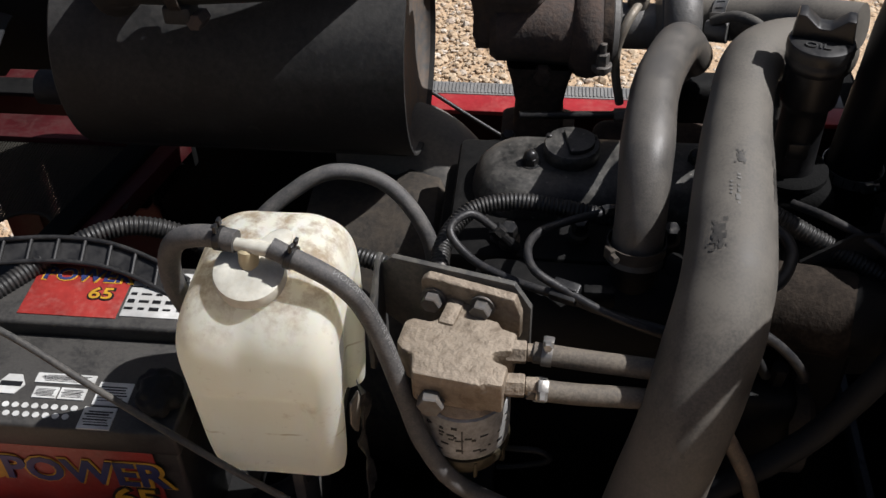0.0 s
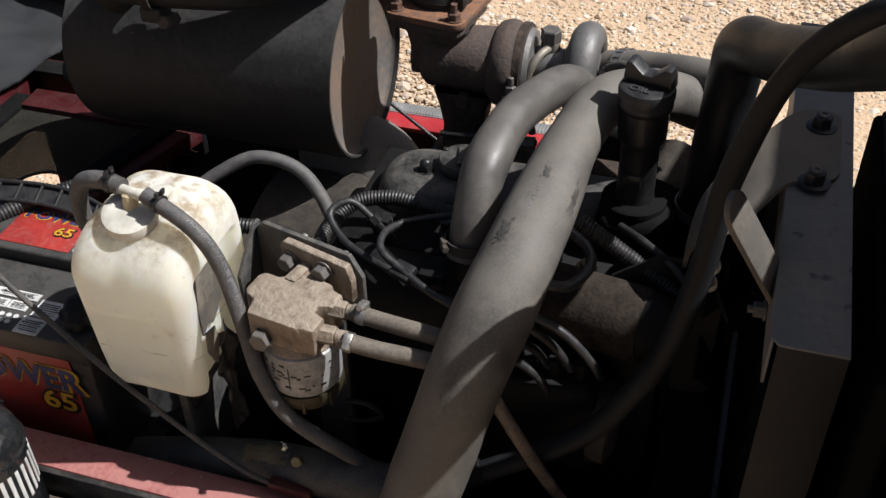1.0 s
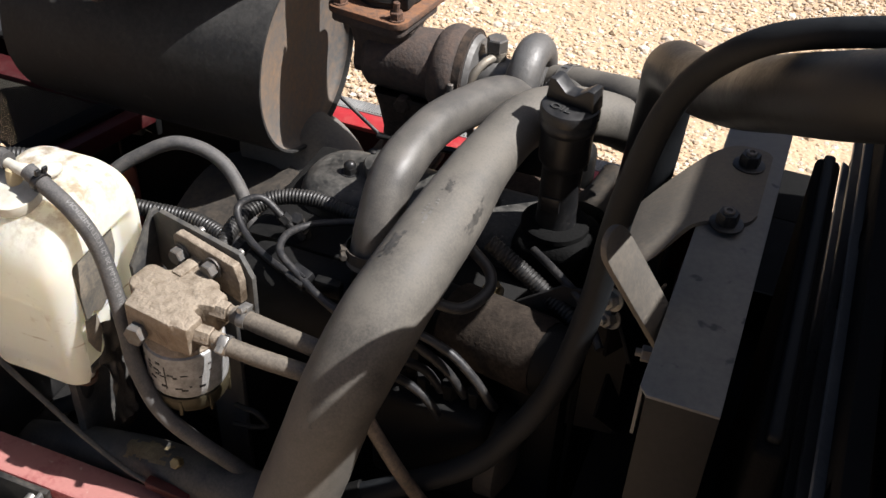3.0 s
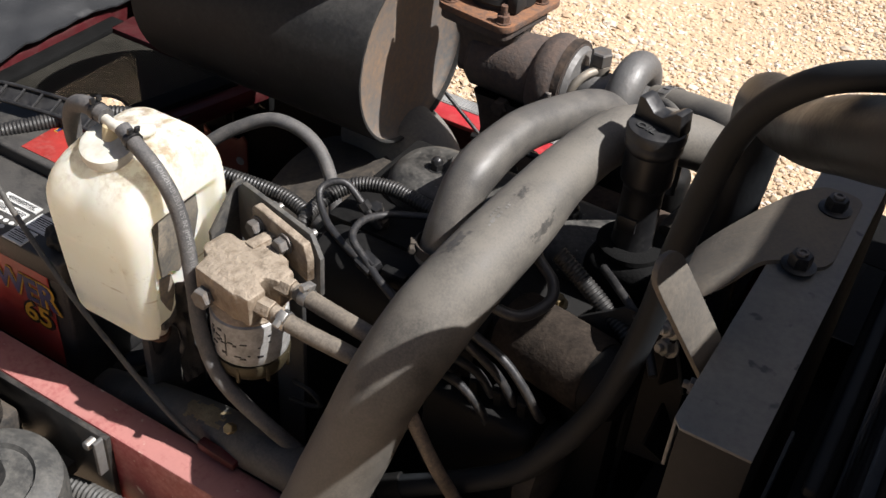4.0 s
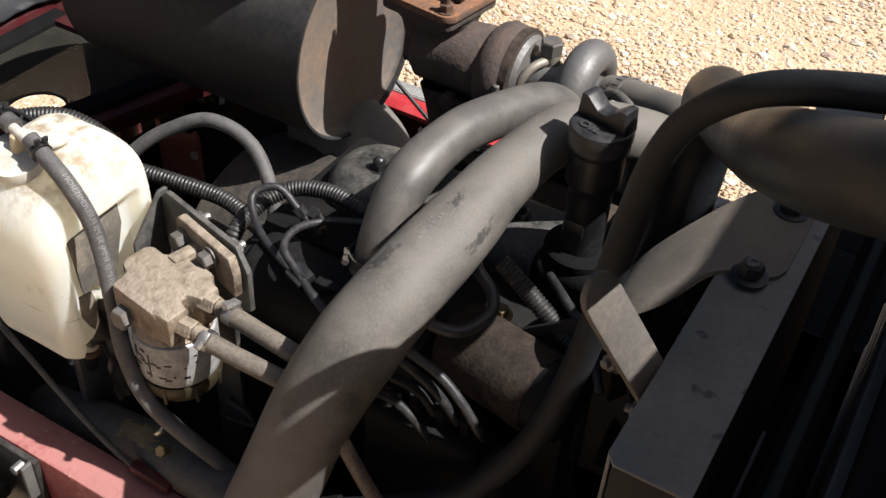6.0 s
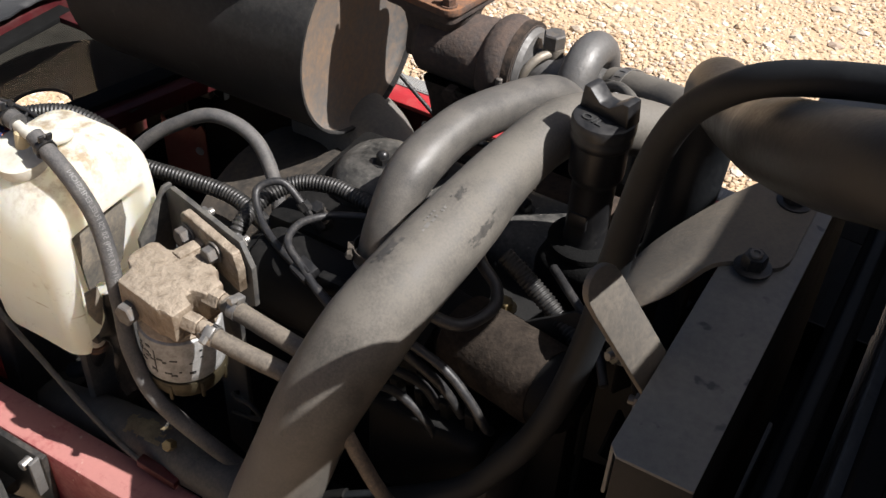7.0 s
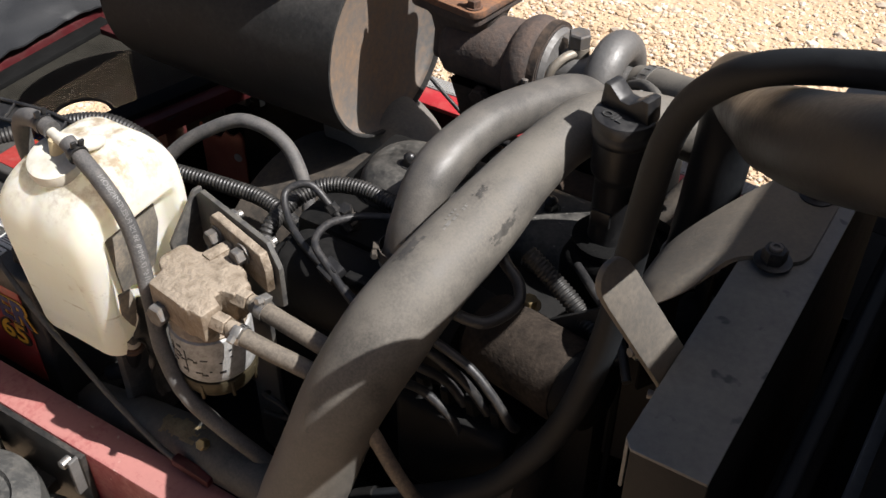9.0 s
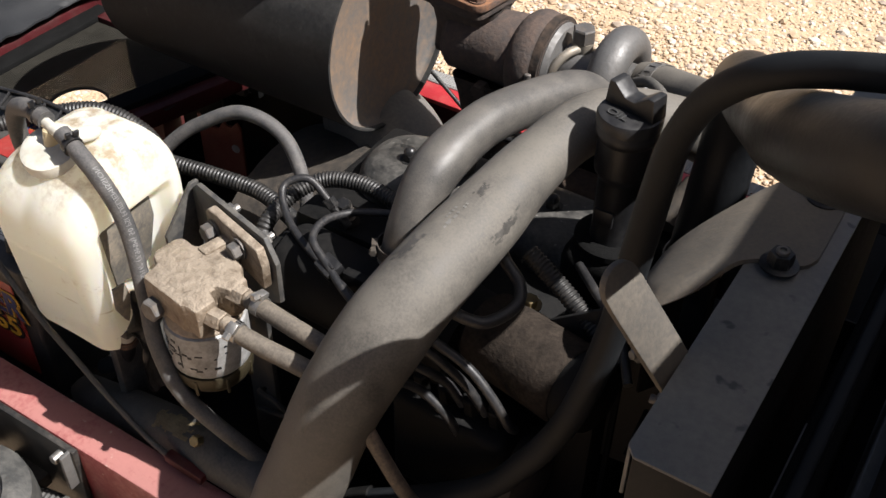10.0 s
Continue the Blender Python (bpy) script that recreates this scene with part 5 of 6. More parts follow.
headline = [(-0.034, -0.041), (0.024, -0.041), (0.029, -0.038), (0.043, -0.038), (0.043, -0.014), (0.030, -0.011), (0.026, -0.006), (0.030, -0.001), (0.043, 0.002), (0.043, 0.024), (0.028, 0.027), (0.024, 0.034), (0.006, 0.036), (0.002, 0.050), (-0.008, 0.057), (-0.020, 0.055), (-0.026, 0.044), (-0.028, 0.026), (-0.034, 0.021), (-0.050, 0.022), (-0.056, 0.016), (-0.056, -0.010), (-0.050, -0.016), (-0.040, -0.020)]
head = part("head", slab(headline, 0.036, FM, 0.0038), M_BRASS, ff, "rough dusty bronze head")
part("neck", lathe([(0, 0), (0.038, 0), (0.039, 0.004), (0.034, 0.014), (0.03, 0.02), (0, 0.02)], (0.031, 0.625, 0.899), seg=40), M_BRASS, head)
can = part("can", lathe([(0, 0), (0.0375, 0), (0.0405, 0.004), (0.041, 0.012), (0.041, 0.052), (0.0405, 0.056), (0.038, 0.058), (0, 0.058)], (0.031, 0.625, 0.843), seg=56), M_FILTER, ff, "white printed filter can")
lowcan = part("bowl", lathe([(0, 0), (0.030, 0), (0.0365, 0.004), (0.0405, 0.012), (0.0415, 0.022), (0.0405, 0.025), (0, 0.025)], (0.031, 0.625, 0.818), seg=40), M_FILTERLOW, ff, "olive brown filter bowl")
for k in range(8):
    a = 2 * math.pi * (k + 0.4) / 8
    part("grip_rib", box((0.004, 0.004, 0.02), (0.031 + 0.040 * math.cos(a), 0.625 + 0.040 * math.sin(a), 0.831), 0.001, Matrix.Rotation(a, 3, "Z")), M_FILTERLOW, lowcan)
part("drain", rod((0.031, 0.625, 0.806), (0.031, 0.625, 0.82), 0.010, 0.003, 16), M_FILTERLOW, lowcan)
# dark print on the can, as plain bars
for k in range(34):
    a = radians(rnd.uniform(190, 340))
    z = rnd.uniform(0.853, 0.892)
    part("print_bar", box((0.0008, 0.008 * rnd.uniform(0.3, 1), 0.0022 * rnd.uniform(0.5, 1.3)), (0.031 + 0.0411 * math.cos(a), 0.625 + 0.0411 * math.sin(a), z), 0, Matrix.Rotation(a, 3, "Z")), M_INK, can)
part("print_bar", box((0.0008, 0.0012, 0.03), (0.031 + 0.0411 * math.cos(radians(272)), 0.625 + 0.0411 * math.sin(radians(272)), 0.872), 0, Matrix.Rotation(radians(272), 3, "Z")), M_INK, can)
# ports towards the engine
for y, z in ((0.600, 0.934), (0.632, 0.940)):
    bm = rod((0.066, y, z), (0.084, y, z), 0.0105, 0.001, 6)
    part("union", bm, M_BRASS, head, "hexagonal hose union", 25)
    part("barb", rod((0.084, y, z), (0.096, y, z), 0.0078, 0.001, 18), M_BRASS, head)
boss = part("boss", rod((0.008, 0.602, 0.922), (0.007, 0.594, 0.922), 0.013, 0.002, 24), M_BRASS, head)
bolt((0.007, 0.594, 0.922), (-0.05, -1, 0.05), 0.0115, 0.013, M_BOLT, "dull steel plug bolt", head, 1.15)
part("boss", rod((-0.008, 0.655, 0.93), (-0.024, 0.657, 0.93), 0.009, 0.002, 20), M_BRASS, head)
# mounting flange with two bolts
MM = frame_of((0.024, 0.682, 0.0), (0.97, -0.24, 0), (0, 0, 1))
part("flange", slab([(-0.036, 0.935), (0.056, 0.922), (0.056, 0.950), (0.050, 0.968), (-0.030, 0.972), (-0.036, 0.966)], 0.010, MM @ Matrix.Translation((0, 0, -0.005)), 0.002), M_BRASS, ff, "bronze mounting flange")
part("web", box((0.016, 0.04, 0.03), (0.018, 0.668, 0.938), 0.004, Matrix.Rotation(radians(-14), 3, "Z")), M_BRASS, ff)
for x, y, z in ((0.0, 0.682, 0.950), (0.044, 0.671, 0.954)):
    bolt((x, y, z), (-0.24, -0.97, 0.0), 0.0092, 0.010, M_BOLT, "dull steel flange bolt", ff, 1.25)
# steel bracket that carries it
bk = thing("filter_bracket", "grey steel angle bracket carrying the fuel filter", "bracket")
part("plate", slab([(-0.078, 0.90), (-0.02, 0.86), (-0.02, 0.62), (0.03, 0.62), (0.03, 0.88), (0.062, 0.90), (0.062, 0.950), (0.046, 0.974), (-0.068, 0.974), (-0.078, 0.964)], 0.006, MM @ Matrix.Translation((0, 0, -0.013)), 0.001), M_BRACKET, bk)
part("flange", slab([(-0.002, 0.86), (0.045, 0.86), (0.047, 0.92), (0.008, 0.968), (-0.002, 0.968)], 0.005, frame_of((-0.0500, 0.716, 0), (-0.15, -1, 0), (0, 0, 1)), 0.001), M_BRACKET, bk)
for x, y, z in ((0.0, 0.70, 0.957), (0.052, 0.69, 0.952)):
    bolt((x, y, z), (0.24, 0.97, 0.0), 0.0085, 0.009, M_STEEL, "bright zinc nut", bk, 1.3, 0.006, "nut")

# ---- muffler ----
muf = thing("muffler", "large sooty black muffler drum with a dished end", "muffler")
AX = Vector((1, -0.02, 0.015)).normalized()
M0 = Vector((-0.057, 1.077, 0.965)) - AX * 0.392
bm = lathe([(0.119, 0.004), (0.1245, 0.0), (0.128, 0.003), (0.128, 0.392), (0.1255, 0.3925), (0.1245, 0.392), (0.1245, 0.362)], M0, AX, 96)
part("shell", bm, M_MUFFLER, muf)
part("front_head", lathe([(0, 0.366), (0.06, 0.3675), (0.1, 0.371), (0.116, 0.375), (0.1225, 0.3785), (0.1243, 0.382), (0.1243, 0.386)], M0, AX, 96), M_MUFEND, muf, "heat-browned dished end", 60)
part("rear_head", lathe([(0.119, 0.006), (0.08, -0.004), (0, -0.008)], M0, AX, 64), M_MUFFLER, muf)
part("seam", box((0.36, 0.004, 0.003), M0 + AX * 0.2 + Vector((0, -0.075, -0.103)), 0.001), M_MUFFLER, muf)
part("outlet_stub", lathe([(0.019, -0.085), (0.0215, -0.085), (0.0215, 0.0), (0.019, 0.0), (0.019, -0.085)], M0 + Vector((0, -0.015, -0.068)), AX, 32), M_MUFFLER, muf, "short grey pipe stub")
PIPE = [(-0.375, 1.02, 1.05), (-0.365, 0.985, 1.085), (-0.34, 0.962, 1.103), (-0.30, 0.957, 1.106), (-0.25, 0.962, 1.106), (-0.18, 0.975, 1.107), (-0.12, 1.00, 1.118), (-0.07, 1.035, 1.145), (-0.035, 1.06, 1.18), (-0.002, 1.110, 1.21), (0.026, 1.130, 1.18), (0.034, 1.130, 1.12), (0.036, 1.122, 1.05)]
ep = hose("exhaust_pipe", PIPE, lambda u, s: 0.027 + (0.003 if s < 0.1 else 0) + 0.015 * min(1, max(0, (u - 0.6) / 0.2)), M_MUFFLER, "black exhaust pipe from turbocharger to muffler", "exhaust pipe", seg=32)
part("band_clamp", lathe([(0.030, -0.006), (0.033, -0.006), (0.033, 0.006), (0.030, 0.006), (0.030, -0.006)], (-0.285, 0.957, 1.106), (1, 0.03, 0), 32), M_CASTRUST, ep, "sooty band clamp")
part("clamp_bolt", rod((-0.268, 0.935, 1.068), (-0.268, 0.965, 1.06), 0.009, 0.001, 6), M_RUST, ep)
part("clamp_saddle", box((0.03, 0.03, 0.02), (-0.285, 0.95, 1.074), 0.004), M_MUFFLER, ep)
stand = thing("muffler_stand", "black steel stand under the muffler", "stand")
part("saddle", box((0.05, 0.07, 0.014), (-0.16, 1.115, 0.838), 0.003), M_BLOCK, stand)
part("post", box((0.035, 0.035, 0.30), (-0.16, 1.125, 0.69), 0.003), M_BLOCK, stand)
part("foot", box((0.06, 0.16, 0.02), (-0.16, 1.19, 0.55), 0.003), M_BLOCK, stand)
part("foot", box((0.06, 0.03, 0.18), (-0.16, 1.265, 0.63), 0.003), M_BLOCK, stand)
duct = hose("bell_duct", [(-0.16, 1.12, 0.80), (-0.10, 1.11, 0.80), (-0.05, 1.085, 0.79), (-0.01, 1.04, 0.76), (0.01, 0.99, 0.70), (0.01, 0.97, 0.62)], lambda u, s: 0.058 + 0.01 * u, M_GREYCAST, "grey dusty duct between muffler and engine", "duct", seg=32)

# ---- turbocharger ----
tb = thing("turbocharger", "rusty turbocharger on a cast exhaust leg", "turbocharger")
TX, TY, TZ2 = 0.135, 1.100, 0.985
def volute(x, rmaj, rmin, mat, name, label, tongue, grow=0.42):
    """A snail housing: a ring whose section grows round the shaft and leaves at a tangent."""
    bm = bmesh.new()
    n, seg = 72, 24
    rings = []
    for k in range(n + 1):
        a = radians(tongue) + 2 * math.pi * k / n
        g = rmin * (1.1 - grow + grow * k / n)
        c = Vector((x, TY + (rmaj + g * 0.1) * math.cos(a), TZ2 + (rmaj + g * 0.1) * math.sin(a)))
        o = Vector((0, math.cos(a), math.sin(a)))
        rings.append([bm.verts.new(c + o * g * math.cos(2 * math.pi * q / seg) + Vector((1, 0, 0)) * g * 1.05 * math.sin(2 * math.pi * q / seg)) for q in range(seg)])
    for a, b in zip(rings, rings[1:]):
        for q in range(seg):
            w = (q + 1) % seg
            bm.faces.new((a[q], a[w], b[w], b[q]))
    bm.faces.new(rings[0][::-1])
    bm.faces.new(rings[-1])
    return part(name, bm, mat, tb, label, 60)
turbine = volute(TX + 0.0, 0.034, 0.0225, M_RUST, "turbine_housing", "rust-brown cast turbine snail", 255)
part("turbine_hub", lathe([(0, 0), (0.03, 0), (0.04, 0.006), (0.05, 0.014), (0.05, 0.03), (0, 0.03)], (TX - 0.005, TY, TZ2), (1, 0, 0), 40), M_RUST, turbine)
part("outlet_body", lathe([(0, 0), (0.034, 0.0), (0.041, 0.008), (0.043, 0.06), (0.046, 0.1), (0.04, 0.11), (0, 0.11)], (0.022, TY - 0.006, TZ2 + 0.0), (1, 0.03, 0), 40), M_RUST, turbine)
# neck up to the outlet flange
bm = bmesh.new()
neck = [(0.078, 0.07, 0.975), (0.076, 0.066, 1.0), (0.082, 0.074, 1.022), (0.092, 0.088, 1.034)]
rings = []
for w, h, z in neck:
    rings.append([bm.verts.new((0.041 + x, 1.103 + y, z)) for x, y in round_rect(w, h, 0.02, 6)])
for a, b in zip(rings, rings[1:]):
    for k in range(len(a)):
        q = (k + 1) % len(a)
        bm.faces.new((a[k], a[q], b[q], b[k]))
part("outlet_neck", bm, M_RUST, turbine, "", 60)
FL = Matrix.Translation((0.036, 1.107, 1.034)) @ Matrix.Rotation(radians(-8), 4, "Z")
part("flange", slab(round_rect(0.104, 0.104, 0.014), 0.011, FL, 0.0015), M_RUST, turbine)
part("flange", slab(round_rect(0.112, 0.126, 0.016), 0.009, FL @ Matrix.Translation((0, 0.009, 0.0115)), 0.0012), M_RUSTPLATE, ep, "orange-rusted flange plate")
for sx, sy in ((-1, -1), (1, -1), (1, 1), (-1, 1)):
    p = FL @ Vector((sx * 0.041, sy * 0.040, 0.0205))
    bolt(p, (0, 0, 1), 0.0085, 0.009, M_RUSTBOLT, "rusty stud with its nut", ep, 1.2, 0.012, "stud")
part("collar", rod((0.036, 1.120, 1.054), (0.036, 1.124, 1.08), 0.044, 0.003, 32), M_MUFFLER, ep)
part("gusset", box((0.016, 0.03, 0.03), (0.070, 1.098, 1.07), 0.006), M_MUFFLER, ep)
# leg down to the exhaust manifold
bm = bmesh.new()
legs = [(0.088, 0.07, 0.845), (0.088, 0.07, 0.858), (0.06, 0.05, 0.868), (0.056, 0.046, 0.90), (0.066, 0.052, 0.93), (0.078, 0.06, 0.955)]
rings = []
for w, h, z in legs:
    rings.append([bm.verts.new((0.082 + x, 1.078 + y, z)) for x, y in round_rect(w, h, 0.012, 5)])
for a, b in zip(rings, rings[1:]):
    for k in range(len(a)):
        q = (k + 1) % len(a)
        bm.faces.new((a[k], a[q], b[q], b[k]))
bm.faces.new(rings[0][::-1])
part("exhaust_leg", bm, M_CASTRUST, tb, "", 50)
for x in (0.048, 0.116):
    bolt((x, 1.046, 0.858), (0, -0.1, 1), 0.008, 0.008, M_DARKBOLT, "", tb, 1.2)
part("plug", rod((0.006, 1.085, 0.972), (0.026, 1.085, 0.972), 0.012, 0.002, 16), M_RUST, turbine)
part("plug", rod((0.085, 1.045, 0.945), (0.085, 1.062, 0.945), 0.011, 0.002, 6), M_CASTRUST, turbine)
part("drain_housing", box((0.13, 0.045, 0.10), (0.265, 1.10, 0.87), 0.016, seg=4), M_BLOCK, tb)
part("manifold_runner", box((0.2, 0.06, 0.08), (0.245, 1.04, 0.845), 0.02, seg=4), M_CASTRUST, tb)
manif = part("exhaust_manifold", box((0.34, 0.06, 0.06), (0.18, 1.04, 0.82), 0.02, seg=4), M_CASTRUST, tb)
# bearing housing
part("bearing_housing", lathe([(0, 0), (0.046, 0), (0.048, 0.004), (0.044, 0.01), (0.026, 0.014), (0.026, 0.05), (0.04, 0.056), (0.042, 0.062), (0, 0.062)], (TX + 0.022, TY, TZ2), (1, 0, 0), 40), M_ALU, tb, "grey bearing housing")
bm = hexprism(0.0135, 0.016, None, Matrix.Translation((0.188, 1.103, 1.022)))
part("banjo_bolt", bm, M_BOLT, tb, "dull plated banjo bolt", 25)
part("banjo", lathe([(0, 0), (0.012, 0), (0.0125, 0.002), (0.0125, 0.013), (0, 0.013)], (0.188, 1.103, 1.008), seg=24), M_PALEMETAL, tb)
part("oil_pipe", sweep([(0.188, 1.095, 1.015), (0.181, 1.078, 1.014), (0.172, 1.066, 1.0), (0.166, 1.062, 0.975), (0.168, 1.066, 0.94), (0.176, 1.07, 0.90)], 0.0052, 14, 0.003), M_PALEMETAL, tb, "pale curved oil feed pipe", 60)
bm = rod((0.150, 1.046, 0.955), (0.150, 1.046, 0.982), 0.008, 0.001, 6)
rod((0.150, 1.046, 0.982), (0.150, 1.046, 0.994), 0.0042, 0.0008, 12, bm)
rod((0.150, 1.046, 0.96), (0.150, 1.046, 0.968), 0.0115, 0.001, 20, bm)
part("clamp_bolt", bm, M_BOLT, tb, "bright-tipped clamp stud", 25)
part("band", lathe([(0.050, -0.004), (0.054, -0.004), (0.054, 0.006), (0.050, 0.006), (0.050, -0.004)], (TX + 0.018, TY, TZ2), (1, 0, 0), 48), M_CASTRUST, tb)
part("actuator_rod", rod((0.06, 1.03, 0.905), (0.19, 1.035, 0.908), 0.0045, 0.001, 12), M_DARKBOLT, tb)
part("actuator_nut", rod((0.168, 1.034, 0.907), (0.188, 1.035, 0.908), 0.008, 0.001, 6), M_BOLT, tb)
comp = volute(TX + 0.100, 0.043, 0.0185, M_ALU, "compressor_housing", "weathered grey aluminium compressor snail", 250, 0.06)
part("compressor_cover", lathe([(0, 0), (0.036, 0), (0.036, 0.014), (0.026, 0.02), (0.026, 0.03), (0, 0.03)], (TX + 0.09, TY, TZ2), (1, 0, 0), 36), M_ALU, comp)
part("nozzle", rod((0.262, 1.075, 0.997), (0.285, 1.066, 1.0), 0.012, 0.001, 20), M_ALU, comp)
ch = hose("compressor_hose", [(0.265, 1.108, 0.99), (0.295, 1.092, 1.003), (0.33, 1.072, 1.015), (0.369, 1.045, 1.03), (0.41, 1.02, 1.04)], 0.0235, M_HOSE, "dusty grey rubber hose on the compressor", seg=28)
clamp(ch, (0.287, 1.097, 1.0), (0.035, -0.018, 0.013), 0.0238, 0.016, (-0.3, -0.8, 0.5))
hose("boost_line", [(0.268, 1.072, 1.01), (0.29, 1.058, 1.025), (0.315, 1.04, 1.022), (0.33, 1.02, 1.0), (0.335, 1.0, 0.95)], 0.006, M_HOSE2, "thin dusty boost line", "line", seg=12)

# dipstick behind the engine
hose("dipstick", [(-0.101, 1.222, 0.829), (-0.015, 1.212, 0.774), (0.068, 1.201, 0.723), (0.09, 1.19, 0.70)], 0.003, M_DARKBOLT, "thin black dipstick tube", "dipstick", seg=8)

# ---- oil filler ----
of = thing("oil_filler", "black plastic oil filler neck with its cap", "oil filler")
OX, OY = 0.336, 0.888
part("base_ring", lathe([(0, 0), (0.037, 0), (0.037, 0.006), (0.033, 0.009), (0, 0.009)], (OX, OY, 0.949), seg=40), M_FOAMSHADE, of)
part("neck", lathe([(0, 0.004), (0.0225, 0.004), (0.0215, 0.012), (0.0213, 0.03), (0.0213, 0.074), (0.0225, 0.079), (0.0262, 0.084), (0.0268, 0.088), (0.0268, 0.122), (0, 0.122)], (OX, OY, 0.953), seg=48), M_PLASTIC, of)
part("tab", box((0.020, 0.004, 0.018), (OX - 0.003, OY - 0.0215, 0.990), 0.001), M_PLASTIC, of)
ocap = part("cap", lathe([(0, 0), (0.0275, 0), (0.0295, 0.004), (0.0295, 0.010), (0.028, 0.012), (0.028, 0.0145), (0.0305, 0.016), (0.0305, 0.023), (0.029, 0.026), (0.025, 0.0275), (0, 0.0275)], (OX, OY, 1.074), seg=56), M_PLASTIC, of, "black oil cap with a finger ridge")
CAPM = Matrix.Translation((OX, OY, 1.100)) @ Matrix.Rotation(radians(-14), 4, "Z")
bm = bmesh.new()
prof = [(-0.0275, 0.0), (0.0275, 0.0), (0.025, 0.024), (0.018, 0.024), (0.005, 0.013), (-0.005, 0.013), (-0.018, 0.024), (-0.025, 0.024)]
slab(prof, 0.020, CAPM @ Matrix.Translation((0, 0.010 + 0.006, 0)) @ Matrix.Rotation(radians(90), 4, "X"), 0.0018, bm)
part("ridge", bm, M_PLASTIC, ocap)
letters("OIL", 0.012, M_PLASTICWORN, ocap, CAPM @ Matrix.Translation((-0.003, -0.0158, 0.0022)), depth=0.0009, squash=1.25)

# ---- radiator ----
rad = thing("radiator", "satin black radiator with a bolted top bracket", "radiator")
bm = bmesh.new()
slab([(0.487, 0.570), (0.494, 0.562), (0.549, 0.562), (0.549, 1.14), (0.487, 1.14)], 0.003, Matrix.Translation((0, 0, 1.067)), 0.0008, bm)
part("top_sheet", bm, M_RADIATOR, rad)
# front sheet's shade is in its darker colour
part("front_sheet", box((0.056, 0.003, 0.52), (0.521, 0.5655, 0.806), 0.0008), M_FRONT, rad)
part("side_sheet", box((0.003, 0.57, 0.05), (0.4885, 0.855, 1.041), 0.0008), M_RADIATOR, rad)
# right side, core and fins black, as painted shade
part("side_sheet", box((0.003, 0.57, 0.50), (0.5475, 0.855, 0.815), 0.0008), M_FOAMSHADE, rad)
core = part("core", box((0.048, 0.55, 0.48), (0.52, 0.855, 0.80)), M_FOAMSHADE, rad)
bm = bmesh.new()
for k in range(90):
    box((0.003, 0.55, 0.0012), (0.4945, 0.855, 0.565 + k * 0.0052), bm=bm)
tagged(part("fin", bm, M_FOAMSHADE, core), kind="stuff")
part("foot", box((0.07, 0.56, 0.03), (0.52, 0.855, 0.545), 0.004), M_RADIATOR, rad)
# bracket: a bolted tab that bends down towards the engine
PROFILE = [(0.536, 1.0745), (0.489, 1.0745), (0.470, 1.069), (0.440, 1.047), (0.418, 1.027), (0.408, 1.010), (0.404, 0.985), (0.403, 0.955)]
FRONT_Y = [0.802, 0.789, 0.757, 0.743, 0.750, 0.763, 0.773, 0.778]
REAR_Y = [0.930, 0.926, 0.897, 0.862, 0.828, 0.806, 0.796, 0.790]
prof = spline([(x, 0, z) for x, z in PROFILE], 56)[0]
front, rear = (spline([(x, y, z) for (x, z), y in zip(PROFILE, ys)], 56)[0] for ys in (FRONT_Y, REAR_Y))
bm, grid = bmesh.new(), []
for p, f, r in zip(prof, front, rear):
    y0, y1 = f.y, r.y
    # rounded corners of the tab
    if p.x > 0.520:
        k = (p.x - 0.520) / 0.016
        y0 += 0.016 * (1 - math.sqrt(max(0, 1 - k * k)))
        y1 -= 0.010 * (1 - math.sqrt(max(0, 1 - k * k)))
    row = []
    for j in range(21):
        y = y0 + (y1 - y0) * j / 20
        # the front lip of the slope rolls downwards
        roll = 0.016 * max(0, 1 - (y - y0) / 0.022) ** 2 * fade(p.x, 0.485, 0.455)
        row.append(bm.verts.new((p.x, y, p.z - roll)))
    grid.append(row)
for a, b in zip(grid, grid[1:]):
    for j in range(20):
        bm.faces.new((a[j], b[j], b[j + 1], a[j + 1]))
bmesh.ops.recalc_face_normals(bm, faces=bm.faces)
if sum(f.normal.z for f in bm.faces) < 0:
    bmesh.ops.reverse_faces(bm, faces=bm.faces)
bmesh.ops.solidify(bm, geom=bm.faces[:], thickness=0.0045)
brk = part("bracket", bm, M_DUSTSHEET, rad, "dust-coated bent steel bracket", 40)
# leg black instead of dusty, for the shade below the fold
part("bracket_leg", box((0.006, 0.05, 0.30), (0.4065, 0.80, 0.81), 0.001), M_FOAMSHADE, brk)
for x, y in ((0.512, 0.7925), (0.516, 0.896)):
    nut = part("washer", lathe([(0, 0), (0.0155, 0), (0.0155, 0.0018), (0.0125, 0.0028), (0, 0.0028)], (x, y, 1.0745), (0, 0, 1), 28), M_DARKBOLT, brk)
    bm = hexprism(0.0105, 0.011, None, Matrix.Translation((x, y, 1.0770)) @ Matrix.Rotation(radians(20), 4, "Z"), 0.25)
    part("nut", bm, M_DARKBOLT, nut, "black flange nut", 25)
    bm = lathe([(0.0055, 0), (0.0055, 0.0022), (0.0048, 0.003), (0.0030, 0.003), (0.0026, 0.0012), (0, 0.0012)], (x, y, 1.0878), (0, 0, 1), 20)
    part("stud", bm, M_BOLT, nut, "dull stud end")
# slanting brace strap with a rounded upper end
BM = frame_of((0.4470, 0.6305, 1.1410), (0.040, 0.025, -0.081), (0.012, 0.034, -0.002))
bm = bmesh.new()
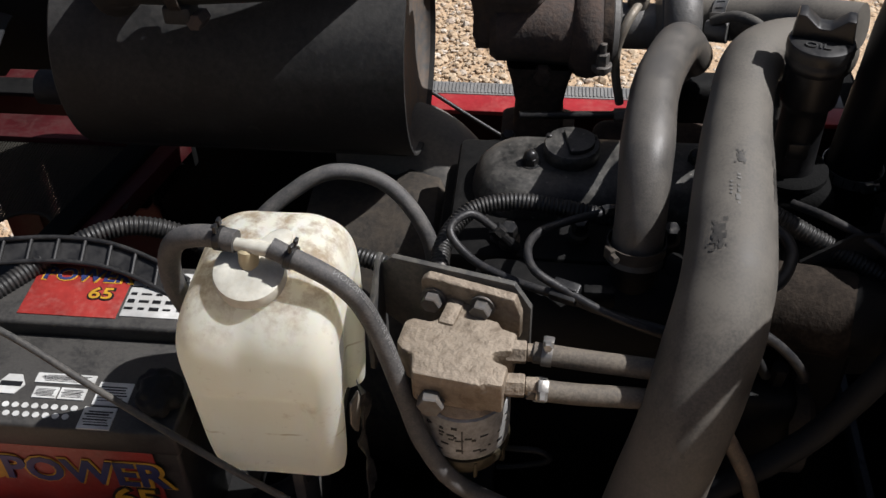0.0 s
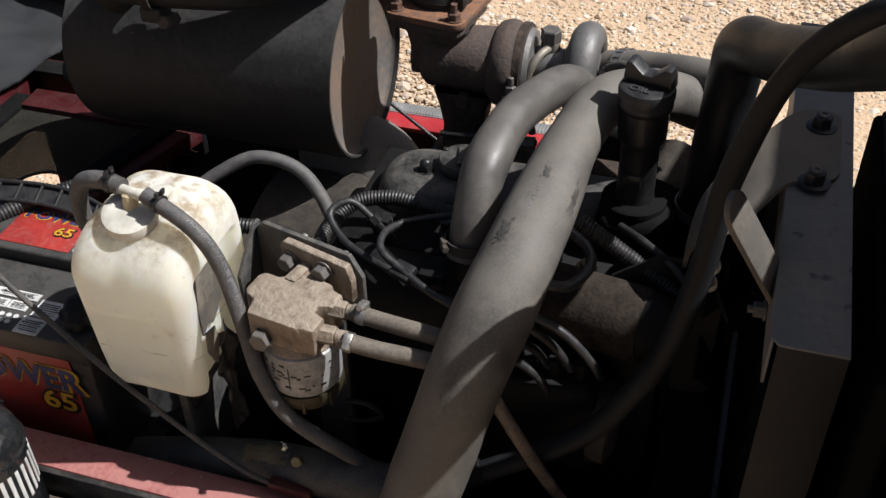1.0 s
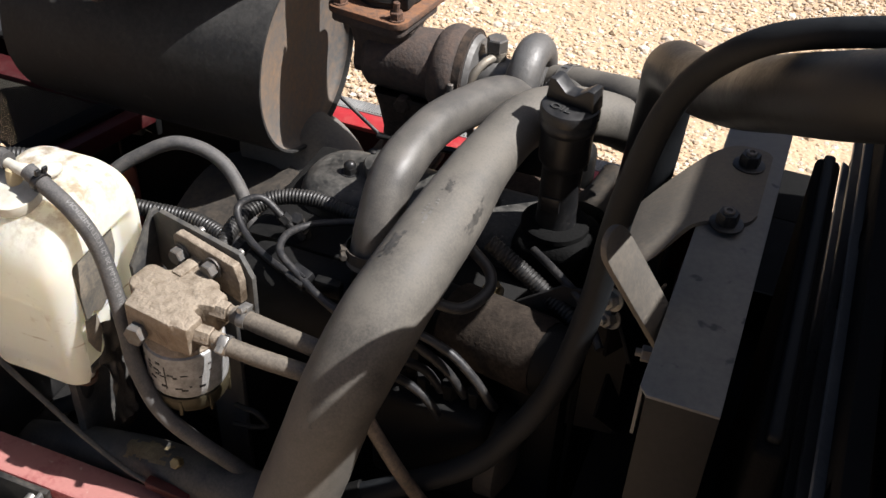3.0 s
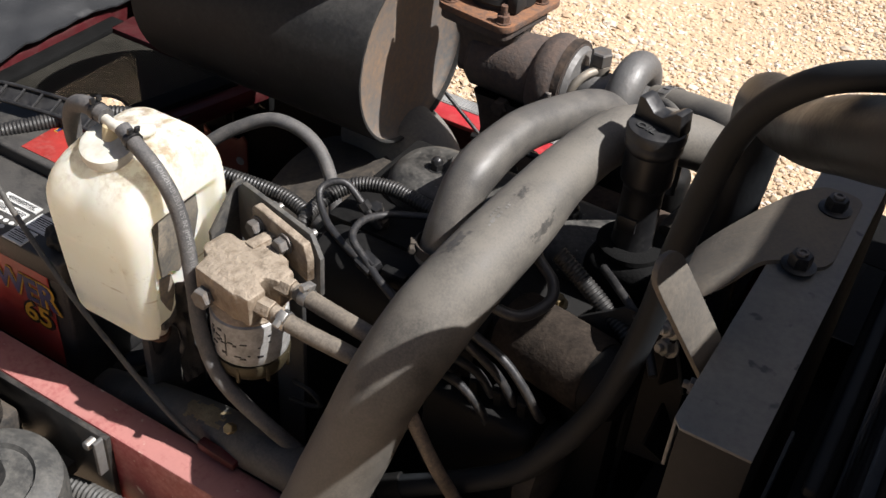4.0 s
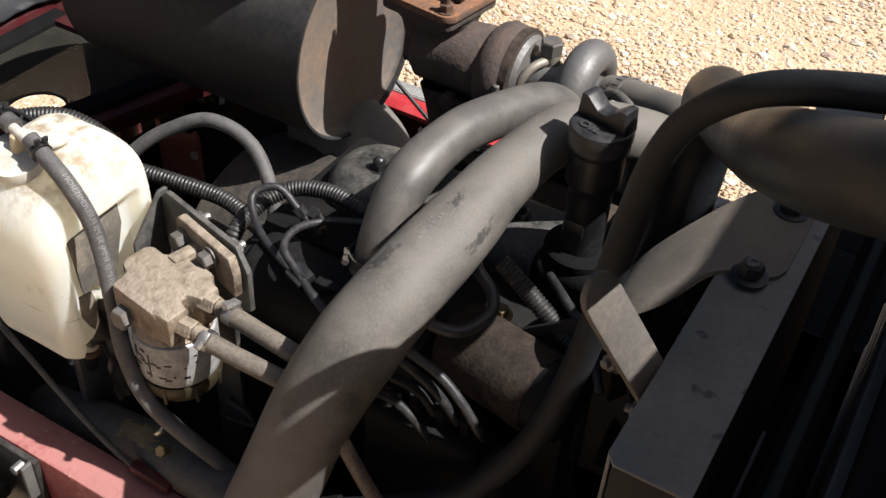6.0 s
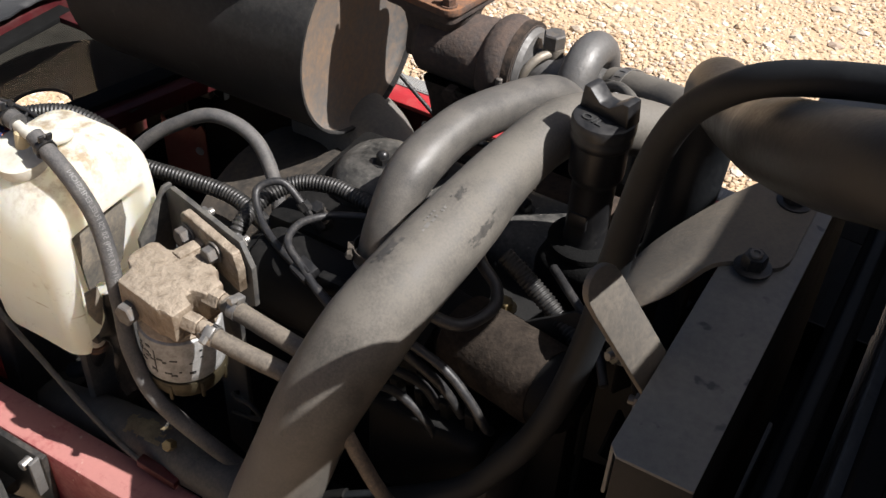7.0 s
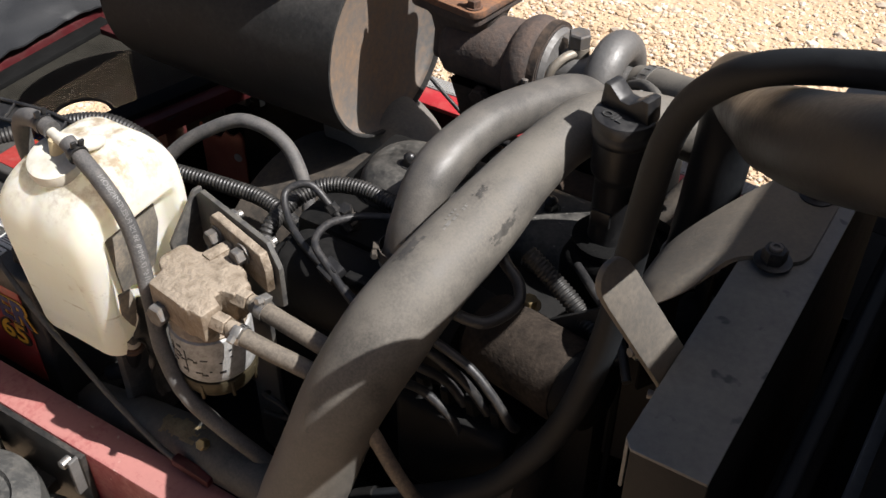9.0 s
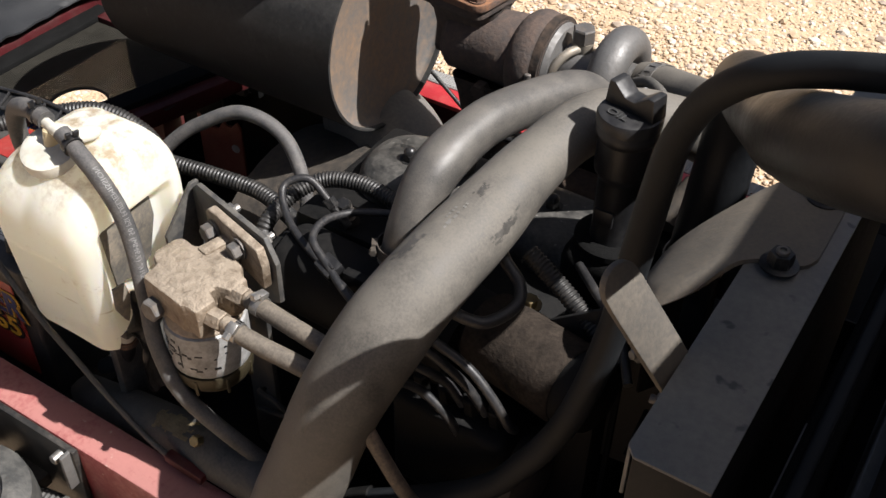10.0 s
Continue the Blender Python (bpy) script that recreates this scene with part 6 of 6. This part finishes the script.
arc = [(-0.006 - 0.0165 * math.cos(radians(a)), 0.0170 * math.sin(radians(a))) for a in range(-80, 81, 20)]
slab(arc + [(0.004, 0.0175), (0.150, 0.0175), (0.150, -0.0175), (0.004, -0.0175)], 0.006, BM @ Matrix.Translation((0, 0, -0.006)), 0.0010, bm)
part("brace", bm, M_DUSTSHEET, rad, "slanting flat steel brace with a rounded end")
for p in ((0.432, 0.750, 0.989), (0.432, 0.757, 0.960)):
    bolt(p, (-0.45, -0.85, 0.25), 0.0085, 0.010, M_STEEL, "shiny zinc bolt", rad, 1.35, 0.006)
part("stay", box((0.004, 0.03, 0.12), (0.4395, 0.765, 0.972), 0.001, Matrix.Rotation(radians(-30), 3, "Z")), M_FOAMSHADE, rad)
bolt((0.4855, 0.663, 1.016), (-1, -0.1, 0), 0.0075, 0.009, M_BOLT, "dull steel bolt", rad, 1.3, 0.005)
# fan behind the bracket
fan = thing("cooling_fan", "black ribbed pulley and fan behind the bracket", "fan")
part("hub", lathe([(0, 0), (0.05, 0), (0.055, 0.01), (0.055, 0.03), (0.03, 0.034), (0, 0.034)], (0.425, 0.86, 0.88), (1, 0, 0), 36), M_BLOCK, fan)
for k in range(6):
    bm = box((0.004, 0.05, 0.08), (0.447, 0, 0.085), 0.001, Matrix.Rotation(radians(28), 3, "Z"))
    bmesh.ops.transform(bm, matrix=Matrix.Translation((0, 0.86, 0.88)) @ Matrix.Rotation(2 * math.pi * k / 6, 4, "X"), verts=bm.verts)
    part("blade", bm, M_BLOCK, fan)
part("shaft", rod((0.41, 0.86, 0.88), (0.425, 0.86, 0.88), 0.02), M_BLOCK, fan)

# added black sheets that hide lit gravel in the gaps round the radiator
solo("hood_floor", box((0.135, 1.5, 0.006), (0.6125, 0.85, 0.535), 0.0004), M_FOAMSHADE, "added black sheet that darkens the gap between radiator and grille", "sheet")
solo("hood_floor", box((0.1136, 0.451, 0.006), (0.4883, 1.3755, 0.535), 0.0004), M_FOAMSHADE, "added black sheet that darkens the gap behind the radiator end", "sheet")
solo("hood_floor", box((0.15, 0.16, 0.006), (0.57, 1.683, 0.535), 0.001), M_FOAMSHADE, "short added black sheet that darkens the gap beyond the radiator", "sheet")
# rubber seal and grille of the hood side
seal = thing("hood_seal", "black rubber seal pad beside the radiator", "seal")
part("pad", box((0.026, 0.44, 0.5), (0.592, 0.80, 0.78), 0.008, seg=4), M_FOAMSHADE, seal)
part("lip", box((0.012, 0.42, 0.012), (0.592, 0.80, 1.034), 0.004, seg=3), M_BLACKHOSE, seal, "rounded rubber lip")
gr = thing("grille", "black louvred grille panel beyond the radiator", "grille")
part("frame", box((0.02, 1.1, 0.06), (0.645, 0.75, 1.05), 0.004), M_FOAMSHADE, gr)
part("frame", box((0.02, 1.1, 0.06), (0.645, 0.75, 0.55), 0.004), M_FOAMSHADE, gr)
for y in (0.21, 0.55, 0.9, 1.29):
    part("post", box((0.02, 0.03, 0.5), (0.645, y, 0.80), 0.003), M_FOAMSHADE, gr)
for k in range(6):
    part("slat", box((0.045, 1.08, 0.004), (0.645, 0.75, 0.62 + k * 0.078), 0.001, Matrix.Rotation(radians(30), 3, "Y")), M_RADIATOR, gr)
part("backing", box((0.004, 1.1, 0.56), (0.675, 0.75, 0.80), 0.0008), M_FOAMSHADE, gr)
part("foot", box((0.05, 0.05, 0.52), (0.66, 0.5525, 0.27), 0.003), M_BLOCK, gr)
